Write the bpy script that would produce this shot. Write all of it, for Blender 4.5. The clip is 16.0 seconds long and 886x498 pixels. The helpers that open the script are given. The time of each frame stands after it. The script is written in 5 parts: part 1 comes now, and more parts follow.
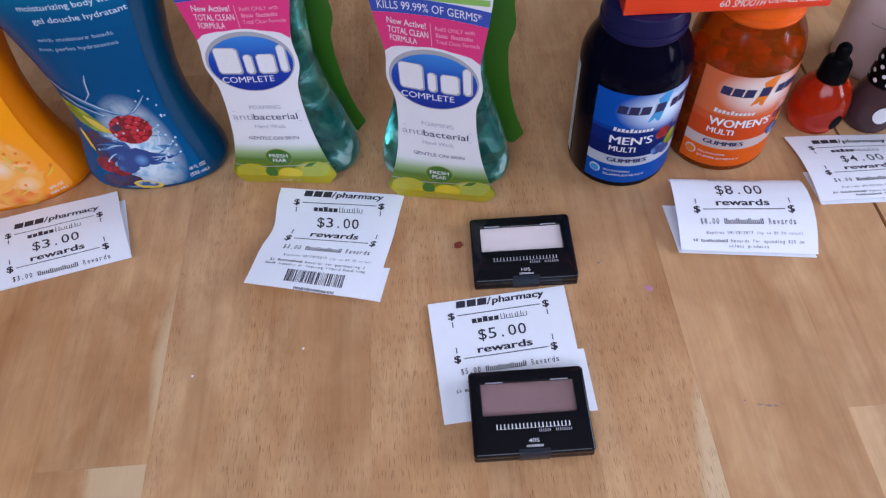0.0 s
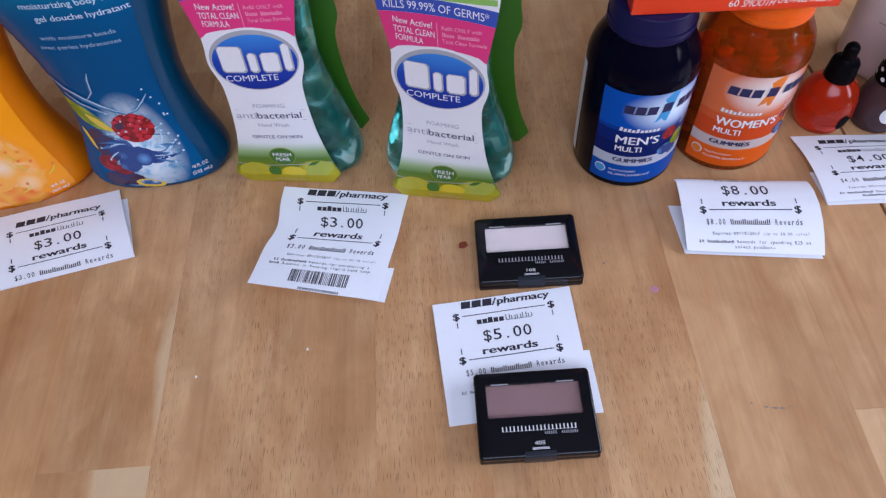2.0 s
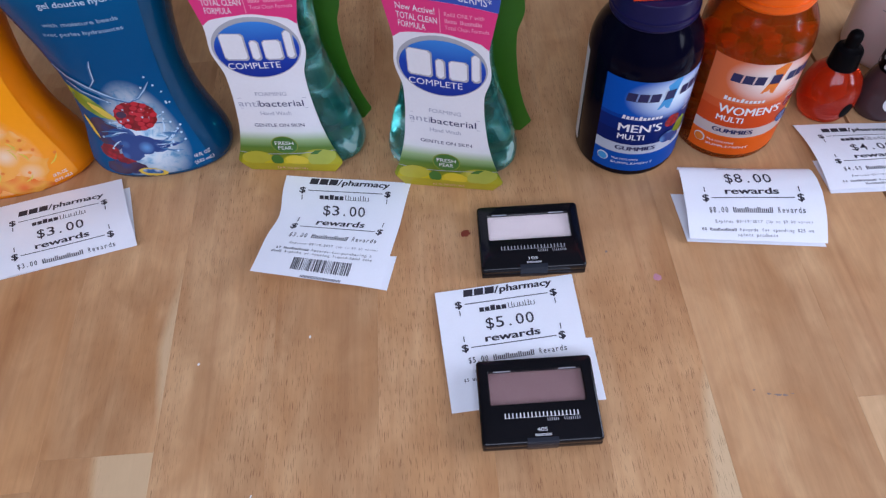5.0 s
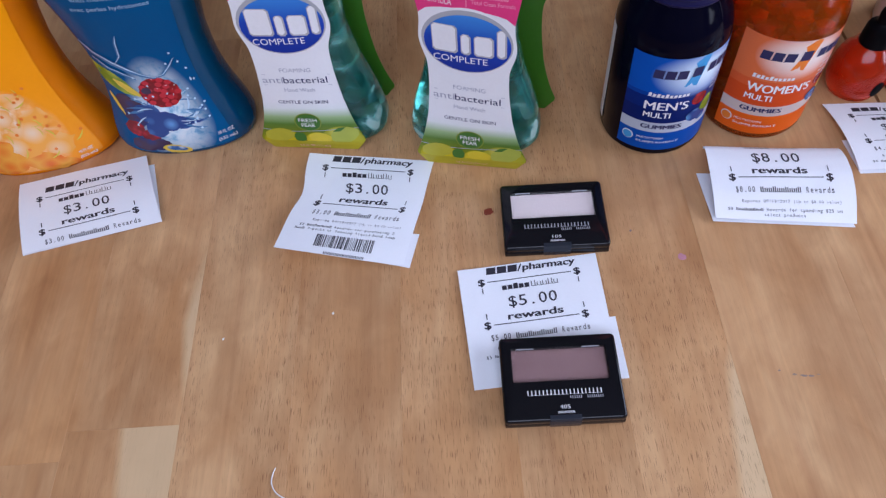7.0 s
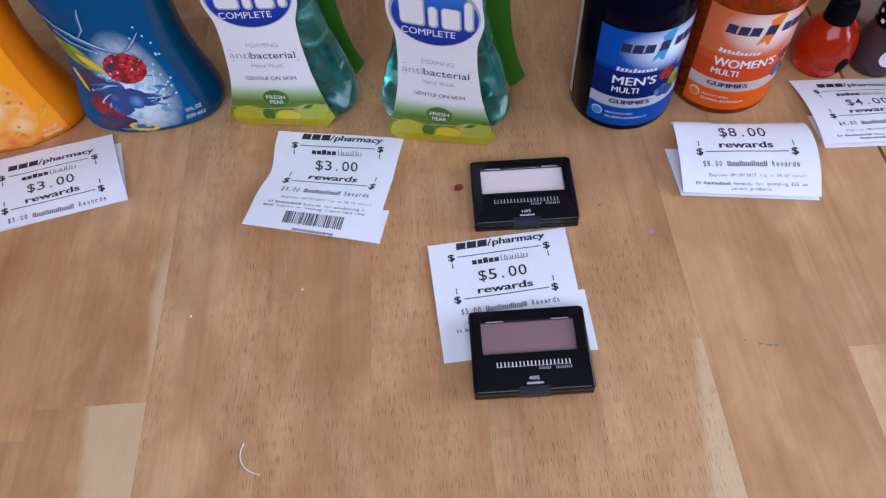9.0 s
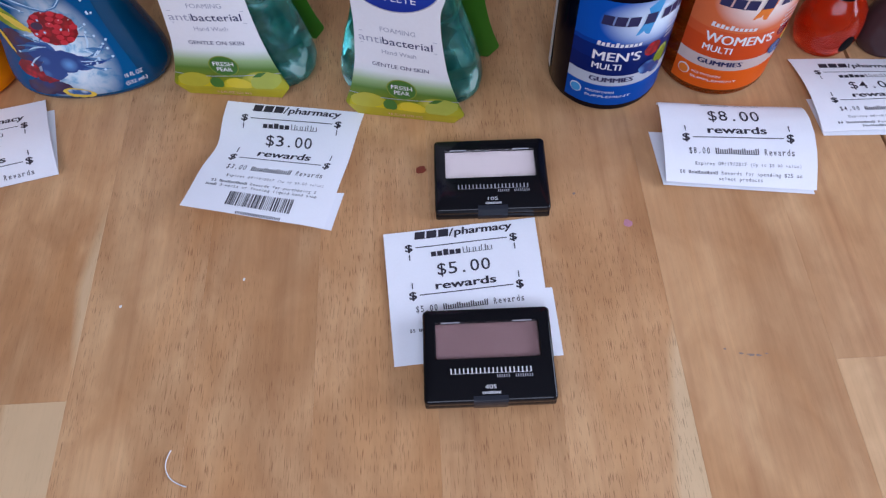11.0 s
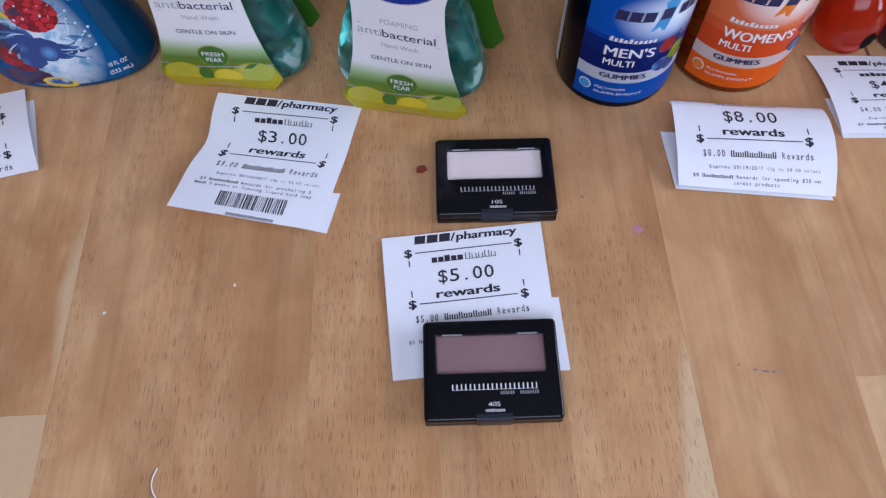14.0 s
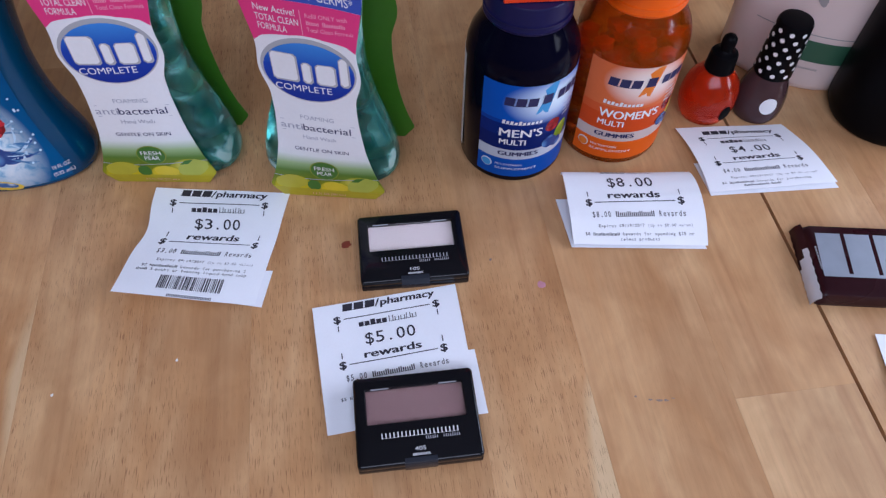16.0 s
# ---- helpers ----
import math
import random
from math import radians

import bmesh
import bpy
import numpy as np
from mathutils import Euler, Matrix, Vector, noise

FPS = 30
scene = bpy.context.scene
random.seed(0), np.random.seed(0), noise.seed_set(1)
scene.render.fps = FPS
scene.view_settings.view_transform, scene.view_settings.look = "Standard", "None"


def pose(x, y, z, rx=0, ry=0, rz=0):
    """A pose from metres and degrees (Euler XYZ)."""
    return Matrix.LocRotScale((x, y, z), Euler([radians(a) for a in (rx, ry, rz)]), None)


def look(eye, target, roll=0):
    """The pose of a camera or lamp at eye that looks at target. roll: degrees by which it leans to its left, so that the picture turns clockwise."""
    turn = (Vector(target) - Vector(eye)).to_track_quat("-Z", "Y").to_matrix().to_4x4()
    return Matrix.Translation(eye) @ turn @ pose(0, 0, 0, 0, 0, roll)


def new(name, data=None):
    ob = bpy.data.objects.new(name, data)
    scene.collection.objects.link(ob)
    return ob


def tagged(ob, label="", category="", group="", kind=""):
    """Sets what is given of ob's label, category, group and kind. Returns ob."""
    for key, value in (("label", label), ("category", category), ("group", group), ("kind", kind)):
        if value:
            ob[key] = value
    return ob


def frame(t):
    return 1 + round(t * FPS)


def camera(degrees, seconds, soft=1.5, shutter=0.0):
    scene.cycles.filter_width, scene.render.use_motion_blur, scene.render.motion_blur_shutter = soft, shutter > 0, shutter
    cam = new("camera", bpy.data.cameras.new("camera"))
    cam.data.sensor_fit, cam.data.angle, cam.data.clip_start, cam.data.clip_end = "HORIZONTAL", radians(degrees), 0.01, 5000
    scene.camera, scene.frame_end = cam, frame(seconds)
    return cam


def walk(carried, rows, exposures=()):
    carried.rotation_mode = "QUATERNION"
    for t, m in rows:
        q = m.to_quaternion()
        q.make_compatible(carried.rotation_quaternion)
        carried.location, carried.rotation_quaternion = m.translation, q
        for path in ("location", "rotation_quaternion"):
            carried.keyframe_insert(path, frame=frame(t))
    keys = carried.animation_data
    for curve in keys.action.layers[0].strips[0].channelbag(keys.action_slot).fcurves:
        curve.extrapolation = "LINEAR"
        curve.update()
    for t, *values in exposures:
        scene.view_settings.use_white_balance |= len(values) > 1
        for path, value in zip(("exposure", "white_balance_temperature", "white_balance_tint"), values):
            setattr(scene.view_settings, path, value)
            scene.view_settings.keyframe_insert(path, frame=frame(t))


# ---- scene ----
cam = camera(62.55, 16.0, soft=1.3)
EXPOSURES = [(0.0, 0.03), (8.0, 0.03), (12.0, -0.02), (14.0, -0.05), (16.0, -0.07)]
PATH = [
    (0, (0.00710, -0.14671, 1.11198), (0.00663, 0.14482, 0.70576), -4.73),
    (0.5, (0.00600, -0.14376, 1.11551), (0.00593, 0.14885, 0.71007), -5.00),
    (1, (-0.00196, -0.15335, 1.11227), (-0.00360, 0.14465, 0.71078), -4.32),
    (1.5, (0.00325, -0.14490, 1.11070), (-0.00033, 0.14534, 0.70358), -5.48),
    (2, (0.00389, -0.14189, 1.11250), (0.00390, 0.14598, 0.70367), -4.52),
    (2.5, (0.00233, -0.14461, 1.10800), (-0.00330, 0.14328, 0.69924), -5.62),
    (3, (-0.00414, -0.14684, 1.10304), (-0.00739, 0.13753, 0.69179), -4.58),
    (3.5, (-0.00352, -0.14484, 1.10805), (-0.00614, 0.13835, 0.69599), -4.00),
    (4, (0.00358, -0.14712, 1.10825), (0.00467, 0.14323, 0.70119), -4.25),
    (6.5, (0.00020, -0.14314, 1.11160), (-0.00942, 0.13451, 0.69589), -6.48),
    (7, (-0.00085, -0.14841, 1.10702), (-0.01434, 0.12941, 0.69153), -6.41),
    (7.5, (0.00206, -0.15040, 1.11141), (-0.01070, 0.12841, 0.69656), -6.21),
    (8, (0.00343, -0.15021, 1.11516), (-0.00745, 0.13148, 0.70220), -6.37),
    (8.5, (0.00420, -0.15323, 1.11478), (-0.00375, 0.13260, 0.70461), -5.71),
    (9, (0.00407, -0.15757, 1.09985), (0.00399, 0.11654, 0.68169), -4.53),
    (9.5, (0.01486, -0.14795, 1.08445), (0.01920, 0.11341, 0.65822), -3.71),
    (12, (0.02654, -0.12366, 1.07641), (0.02391, 0.12648, 0.64349), -2.51),
    (12.5, (0.01616, -0.12705, 1.08383), (0.01508, 0.12949, 0.65466), -1.93),
    (13, (0.02024, -0.12152, 1.07744), (0.02370, 0.12928, 0.64491), -1.62),
    (13.5, (0.02486, -0.10912, 1.06582), (0.02106, 0.13107, 0.62730), -4.65),
    (14, (0.02220, -0.10387, 1.06853), (0.02681, 0.13242, 0.62791), -1.60),
    (14.5, (0.01697, -0.10907, 1.08604), (0.03709, 0.13978, 0.65283), 0.06),
    (15, (0.01116, -0.12817, 1.09372), (0.03369, 0.13389, 0.66850), -1.32),
    (15.5, (0.01673, -0.13801, 1.10708), (0.05075, 0.13494, 0.68954), -0.52),
    (16, (0.03285, -0.13689, 1.09769), (0.07882, 0.14726, 0.68886), 1.46),
]

walk(cam, [(t, look(eye, target, roll)) for t, eye, target, roll in PATH], EXPOSURES)

# ---- world and light ----
world = bpy.data.worlds.new("sky")
scene.world = world
world.use_nodes = True
_sky = world.node_tree.nodes.new("ShaderNodeTexSky")
_sky.sky_type = "NISHITA"
_sky.sun_disc = False
_sky.sun_elevation = radians(35)
_sky.sun_rotation = radians(120)
world.node_tree.links.new(_sky.outputs[0], world.node_tree.nodes["Background"].inputs[0])
world.node_tree.nodes["Background"].inputs[1].default_value = 0.12


def window_light(name, eye, target, w, h, power, colour):
    d = bpy.data.lights.new(name, "AREA")
    d.shape, d.size, d.size_y, d.energy, d.color = "RECTANGLE", w, h, power, colour
    ob = new(name, d)
    ob.matrix_world = look(eye, target)
    return ob


DAY = (0.80, 0.885, 1.19)
window_light("daylight_east", (1.46, 0.00, 1.36), (0.0, 0.00, 1.00), 1.5, 0.75, 23, DAY)
window_light("daylight_south", (-0.20, -1.03, 1.93), (-0.20, 0.0, 0.95), 1.6, 0.95, 20.5, DAY)

# ---- materials ----
def nodes_of(m):
    m.use_nodes = True
    t = m.node_tree
    return t, t.nodes, t.links, t.nodes["Principled BSDF"]


def node(t, kind, **kw):
    n = t.nodes.new(kind)
    for k, v in kw.items():
        n.inputs[k.replace("_", " ")].default_value = v
    return n


def rgba(c):
    return (c[0], c[1], c[2], 1.0)


def math_node(t, op, a, b=None):
    n = t.nodes.new("ShaderNodeMath")
    n.operation = op
    for k, v in enumerate((a, b)):
        if v is None:
            continue
        if isinstance(v, (int, float)):
            n.inputs[k].default_value = v
        else:
            t.links.new(v, n.inputs[k])
    return n.outputs[0]


def mix_colour(t, fac, a, b, blend="MIX"):
    n = t.nodes.new("ShaderNodeMix")
    n.data_type, n.blend_type = "RGBA", blend
    for k, v in ((0, fac), (6, a), (7, b)):
        if isinstance(v, (int, float)):
            n.inputs[k].default_value = v
        elif isinstance(v, tuple):
            n.inputs[k].default_value = rgba(v)
        else:
            t.links.new(v, n.inputs[k])
    return n.outputs[2]


def ramp(t, fac, stops, mode="LINEAR"):
    n = t.nodes.new("ShaderNodeValToRGB")
    n.color_ramp.interpolation = mode
    e = n.color_ramp.elements
    while len(e) < len(stops):
        e.new(0.5)
    for k, (p, c) in enumerate(stops):
        e[k].position = p
        e[k].color = rgba(c) if isinstance(c, tuple) else (c, c, c, 1)
    t.links.new(fac, n.inputs[0])
    return n.outputs[0]


def finish(t, p, colour, var, scale, rough, bump):
    """Grain at two scales on the colour, a little unevenness in gloss and relief."""
    co = t.nodes.new("ShaderNodeTexCoord").outputs["Object"]
    fine = node(t, "ShaderNodeTexNoise", Scale=scale, Detail=4.0)
    wide = node(t, "ShaderNodeTexNoise", Scale=scale * 0.08, Detail=3.0)
    t.links.new(co, fine.inputs[0])
    t.links.new(co, wide.inputs[0])
    both = math_node(t, "ADD", fine.outputs[0], wide.outputs[0])
    k = math_node(t, "MULTIPLY_ADD", both, 2 * var)
    k.node.inputs[2].default_value = 1 - 2 * var
    grey = t.nodes.new("ShaderNodeCombineColor")
    for n in range(3):
        t.links.new(k, grey.inputs[n])
    t.links.new(mix_colour(t, 1.0, colour, grey.outputs[0], "MULTIPLY"), p.inputs["Base Color"])
    r = math_node(t, "MULTIPLY_ADD", wide.outputs[0], 0.16)
    r.node.inputs[2].default_value = max(0.02, rough - 0.08)
    t.links.new(r, p.inputs["Roughness"])
    if bump:
        b = node(t, "ShaderNodeBump", Strength=bump, Distance=0.0002)
        t.links.new(fine.outputs[0], b.inputs["Height"])
        t.links.new(b.outputs[0], p.inputs["Normal"])


def mat(name, colour, rough=0.5, var=0.05, scale=400.0, bump=0.1, metal=0.0, clear=0.0, ior=1.45, coat=0.0, sss=0.0, spec=0.5):
    m = bpy.data.materials.new(name)
    t, _, _, p = nodes_of(m)
    finish(t, p, colour, var, scale, rough, bump)
    p.inputs["Metallic"].default_value = metal
    p.inputs["Transmission Weight"].default_value = clear
    p.inputs["IOR"].default_value = ior
    p.inputs["Specular IOR Level"].default_value = spec
    p.inputs["Coat Weight"].default_value = coat
    p.inputs["Coat Roughness"].default_value = 0.08
    if sss:
        p.inputs["Subsurface Weight"].default_value = sss
        p.inputs["Subsurface Radius"].default_value = (0.01, 0.01, 0.01)
        p.inputs["Subsurface Scale"].default_value = 0.5
    return m


def lets_light(m, colour, share):
    """Thin coloured plastic that also lets light through."""
    t = m.node_tree
    p = next(n for n in t.nodes if n.type == "BSDF_PRINCIPLED")
    out = next(n for n in t.nodes if n.type == "OUTPUT_MATERIAL")
    thin = t.nodes.new("ShaderNodeBsdfTranslucent")
    thin.inputs[0].default_value = rgba(colour)
    both = t.nodes.new("ShaderNodeMixShader")
    both.inputs[0].default_value = share
    t.links.new(p.outputs[0], both.inputs[1])
    t.links.new(thin.outputs[0], both.inputs[2])
    t.links.new(both.outputs[0], out.inputs[0])
    return m


def print_mat(name, bands, mode="LINEAR", glows=(), rough=0.35, coat=0.0, axis=1, churn=()):
    """A printed label: bands of colour up its height, with soft round glows printed on it."""
    m = bpy.data.materials.new(name)
    t, _, _, p = nodes_of(m)
    uv = t.nodes.new("ShaderNodeUVMap").outputs[0]
    sep = t.nodes.new("ShaderNodeSeparateXYZ")
    t.links.new(uv, sep.inputs[0])
    colour = ramp(t, sep.outputs[axis], bands, mode)
    for (cu, cv), (ru, rv), tint, power in glows:
        du = math_node(t, "MULTIPLY", math_node(t, "SUBTRACT", sep.outputs[0], cu), 1 / ru)
        dv = math_node(t, "MULTIPLY", math_node(t, "SUBTRACT", sep.outputs[1], cv), 1 / rv)
        d = math_node(t, "ADD", math_node(t, "MULTIPLY", du, du), math_node(t, "MULTIPLY", dv, dv))
        f = math_node(t, "POWER", math_node(t, "MAXIMUM", math_node(t, "SUBTRACT", 1.0, d), 0.0), power)
        if churn:
            n = node(t, "ShaderNodeTexNoise", Scale=churn[0], Detail=6.0, Roughness=0.6, Distortion=0.5)
            mp = t.nodes.new("ShaderNodeMapping")
            mp.inputs["Scale"].default_value = (1.0, 2.3, 1.0)
            t.links.new(uv, mp.inputs[0])
            t.links.new(mp.outputs[0], n.inputs[0])
            tint = ramp(t, n.outputs[0], churn[1])
        colour = mix_colour(t, f, colour, tint)
    finish(t, p, colour, 0.03, 500.0, rough, 0.04)
    p.inputs["Specular IOR Level"].default_value = 0.08
    p.inputs["Coat Weight"].default_value = coat
    return m


def wood_mat():
    """Varnished rubberwood staves: grain along y, pores as short dark dashes, pale sapwood edges."""
    m = bpy.data.materials.new("oiled_rubberwood")
    t, _, L, p = nodes_of(m)
    info = t.nodes.new("ShaderNodeObjectInfo")
    pores = t.nodes.new("ShaderNodeAttribute")
    pores.attribute_type, pores.attribute_name = "OBJECT", "pores"
    geo = t.nodes.new("ShaderNodeNewGeometry").outputs["Position"]
    shift = t.nodes.new("ShaderNodeVectorMath")
    shift.operation = "ADD"
    off = t.nodes.new("ShaderNodeCombineXYZ")
    L.new(math_node(t, "MULTIPLY", info.outputs["Random"], 7.0), off.inputs[0])
    L.new(math_node(t, "MULTIPLY", info.outputs["Random"], 13.0), off.inputs[1])
    L.new(geo, shift.inputs[0])
    L.new(off.outputs[0], shift.inputs[1])

    def grain(sx, sy, detail=3.0, distort=0.0):
        mp = t.nodes.new("ShaderNodeMapping")
        mp.inputs["Scale"].default_value = (sx, sy, sx)
        L.new(shift.outputs[0], mp.inputs[0])
        n = node(t, "ShaderNodeTexNoise", Scale=1.0, Detail=detail, Distortion=distort)
        L.new(mp.outputs[0], n.inputs[0])
        return n.outputs[0]

    chan = t.nodes.new("ShaderNodeSeparateColor")
    L.new(info.outputs["Color"], chan.inputs[0])
    figure = grain(26, 6.5, 4.0, 1.1)
    fine = grain(420, 14, 4.0)
    base = ramp(t, figure, [(0.28, (0.465, 0.212, 0.082)), (0.42, (0.560, 0.288, 0.122)), (0.55, (0.560, 0.304, 0.140)), (0.72, (0.650, 0.392, 0.196))])
    base = mix_colour(t, chan.outputs[0], base, (0.680, 0.455, 0.245))
    streak = ramp(t, grain(95, 3.2, 3.0, 0.5), [(0.57, 0.0), (0.76, 0.34)])
    base = mix_colour(t, streak, base, (0.360, 0.150, 0.062))
    line = ramp(t, fine, [(0.32, (0.93, 0.92, 0.91)), (0.68, (1.03, 1.03, 1.03))])
    base = mix_colour(t, 1.0, base, line, "MULTIPLY")
    blotch = ramp(t, grain(52, 30, 4.0, 0.8), [(0.34, (0.90, 0.865, 0.84)), (0.64, (1.05, 1.06, 1.07))])
    base = mix_colour(t, 1.0, base, blotch, "MULTIPLY")
    cloud = ramp(t, grain(16, 9, 4.0, 0.6), [(0.36, (0.86, 0.81, 0.78)), (0.62, (1.06, 1.06, 1.06))])
    base = mix_colour(t, 1.0, base, cloud, "MULTIPLY")
    # sapwood along one edge
    gen = t.nodes.new("ShaderNodeSeparateXYZ")
    L.new(t.nodes.new("ShaderNodeTexCoord").outputs["Generated"], gen.inputs[0])
    away = math_node(t, "ABSOLUTE", math_node(t, "SUBTRACT", gen.outputs[1], chan.outputs[2]))
    reach = math_node(t, "SUBTRACT", 1.0, math_node(t, "DIVIDE", away, math_node(t, "MAXIMUM", info.outputs["Alpha"], 0.01)))
    wide = math_node(t, "MULTIPLY", math_node(t, "POWER", math_node(t, "MAXIMUM", reach, 0.0), 0.7), chan.outputs[1])
    edge = math_node(t, "ADD", gen.outputs[0], math_node(t, "MULTIPLY", math_node(t, "SUBTRACT", grain(60, 9), 0.5), 0.09))
    over = math_node(t, "SUBTRACT", edge, math_node(t, "SUBTRACT", 1.0, wide))
    sap = ramp(t, over, [(0.0, 0.0), (0.085, 0.72)])
    has = math_node(t, "GREATER_THAN", wide, 0.004)
    base = mix_colour(t, math_node(t, "MULTIPLY", sap, has), base, (0.720, 0.530, 0.310))
    # pores
    dash = ramp(t, grain(2300, 130, 1.0), [(0.60, 0.0), (0.69, 1.0)])
    patch = ramp(t, grain(26, 6, 2.0), [(0.38, 0.1), (0.56, 1.0)])
    dots = math_node(t, "MULTIPLY", math_node(t, "MULTIPLY", dash, patch), pores.outputs["Fac"])
    base = mix_colour(t, math_node(t, "MULTIPLY", dots, 0.62), base, (0.150, 0.048, 0.018))
    L.new(base, p.inputs["Base Color"])
    rough = ramp(t, grain(9, 7, 4.0), [(0.3, 0.30), (0.7, 0.44)])
    L.new(rough, p.inputs["Roughness"])
    p.inputs["Specular IOR Level"].default_value = 0.34
    b = node(t, "ShaderNodeBump", Strength=0.18, Distance=0.0003)
    L.new(math_node(t, "SUBTRACT", math_node(t, "MULTIPLY", fine, 0.5), dots), b.inputs["Height"])
    L.new(b.outputs[0], p.inputs["Normal"])
    return m


WOOD = wood_mat()
DARKWOOD = mat("table_edge_wood", (0.30, 0.15, 0.07), 0.4, 0.15, 60)
PAPER = mat("thermal_paper", (0.88, 0.90, 0.94), 0.55, 0.025, 900, 0.12)
INK = mat("thermal_ink", (0.030, 0.028, 0.040), 0.6, 0.15, 900, 0)
FADED = mat("faded_ink", (0.20, 0.20, 0.23), 0.6, 0.2, 900, 0)
BLACK = mat("black_gloss_plastic", (0.006, 0.006, 0.008), 0.14, 0.2, 300, 0.0, spec=0.35)
BLACKSOFT = mat("black_satin_plastic", (0.003, 0.003, 0.004), 0.4, 0.2, 300, 0.05, spec=0.06)
DIMSILVER = mat("dull_silver_print", (0.34, 0.34, 0.37), 0.45, 0.25, 300, 0)
SILVER = mat("silver_print", (0.72, 0.72, 0.74), 0.4, 0.05, 500, 0)
WHITEINK = mat("white_print", (0.80, 0.80, 0.82), 0.45, 0.04, 500, 0)
GREYINK = mat("grey_print", (0.33, 0.34, 0.42), 0.45, 0.04, 500, 0)
NAVYINK = mat("navy_print", (0.014, 0.017, 0.085), 0.45, 0.05, 500, 0)
BLUEINK = mat("blue_print", (0.020, 0.075, 0.42), 0.3, 0.05, 300, 0, coat=0.3)
OVALBLUE = print_mat("oval_blue", [(0.0, (0.012, 0.03, 0.26)), (0.55, (0.015, 0.06, 0.40)), (1.0, (0.05, 0.24, 0.66))])
RIMGREY = mat("grey_rim_print", (0.40, 0.41, 0.44), 0.35, 0.04, 500, 0)
PINK = mat("magenta_print", (0.74, 0.035, 0.20), 0.4, 0.04, 500, 0)
PALEPINK = mat("pale_pink_print", (0.86, 0.38, 0.50), 0.4, 0.04, 500, 0)
GREENDARK = mat("dark_green_print", (0.045, 0.16, 0.022), 0.4, 0.08, 500, 0)
CARDGREEN = mat("green_card", (0.036, 0.150, 0.009), 0.45, 0.08, 250, 0.05)
CARDLIGHT = mat("light_green_card", (0.26, 0.52, 0.12), 0.45, 0.08, 250, 0.05)
PEARYELLOW = mat("pear_print", (0.47, 0.43, 0.035), 0.4, 0.22, 60, 0)
PEARFOLD = mat("olive_fold_print", (0.44, 0.37, 0.020), 0.4, 0.30, 60, 0)
PEARBRIGHT = mat("bright_pear_print", (0.66, 0.52, 0.03), 0.4, 0.2, 60, 0)
PEARPALE = mat("pale_pear_print", (0.42, 0.46, 0.07), 0.4, 0.2, 60, 0)
PEARGREEN = mat("pear_shade_print", (0.20, 0.26, 0.02), 0.4, 0.22, 60, 0)
SLEEVE = print_mat("sleeve_print", [(0.0, (0.34, 0.30, 0.015)), (0.06, (0.28, 0.28, 0.015)), (0.10, (0.17, 0.22, 0.018)), (0.145, (0.10, 0.20, 0.03)), (0.185, (0.30, 0.44, 0.20)), (0.235, (0.74, 0.77, 0.76)), (0.27, (0.79, 0.79, 0.81)), (1.0, (0.80, 0.80, 0.83))],
                   glows=[((0.20, 0.050), (0.19, 0.070), (0.60, 0.50, 0.025), 0.25), ((0.80, 0.050), (0.22, 0.085), (0.52, 0.47, 0.040), 0.25), ((0.55, 0.045), (0.13, 0.055), (0.72, 0.56, 0.035), 0.25),
                          ((0.38, 0.050), (0.06, 0.07), (0.09, 0.12, 0.012), 0.8), ((0.18, 0.085), (0.12, 0.028), (0.72, 0.60, 0.05), 0.8), ((0.78, 0.100), (0.12, 0.030), (0.60, 0.57, 0.12), 0.8)],
                   rough=0.4, coat=0.2)


def soap_mat():
    """Clear teal soap in thin wavy plastic, with refracted light painted in as paler patches."""
    m = bpy.data.materials.new("teal_soap_plastic")
    t, _, L, p = nodes_of(m)
    at = t.nodes.new("ShaderNodeTexCoord").outputs["Object"]
    n = node(t, "ShaderNodeTexNoise", Scale=44.0, Detail=1.6, Distortion=1.1)
    L.new(at, n.inputs[0])
    L.new(ramp(t, n.outputs[0], [(0.34, (0.045, 0.40, 0.35)), (0.50, (0.12, 0.62, 0.55)), (0.58, (0.30, 0.82, 0.74)), (0.66, (0.66, 0.97, 0.91))]), p.inputs["Base Color"])
    p.inputs["Roughness"].default_value = 0.07
    p.inputs["IOR"].default_value = 1.42
    L.new(ramp(t, n.outputs[0], [(0.50, 0.90), (0.66, 0.50)]), p.inputs["Transmission Weight"])
    wave = node(t, "ShaderNodeTexNoise", Scale=48.0, Detail=1.0, Distortion=0.8)
    L.new(at, wave.inputs[0])
    b = node(t, "ShaderNodeBump", Strength=0.45, Distance=0.003)
    L.new(wave.outputs[0], b.inputs["Height"])
    L.new(b.outputs[0], p.inputs["Normal"])
    return m


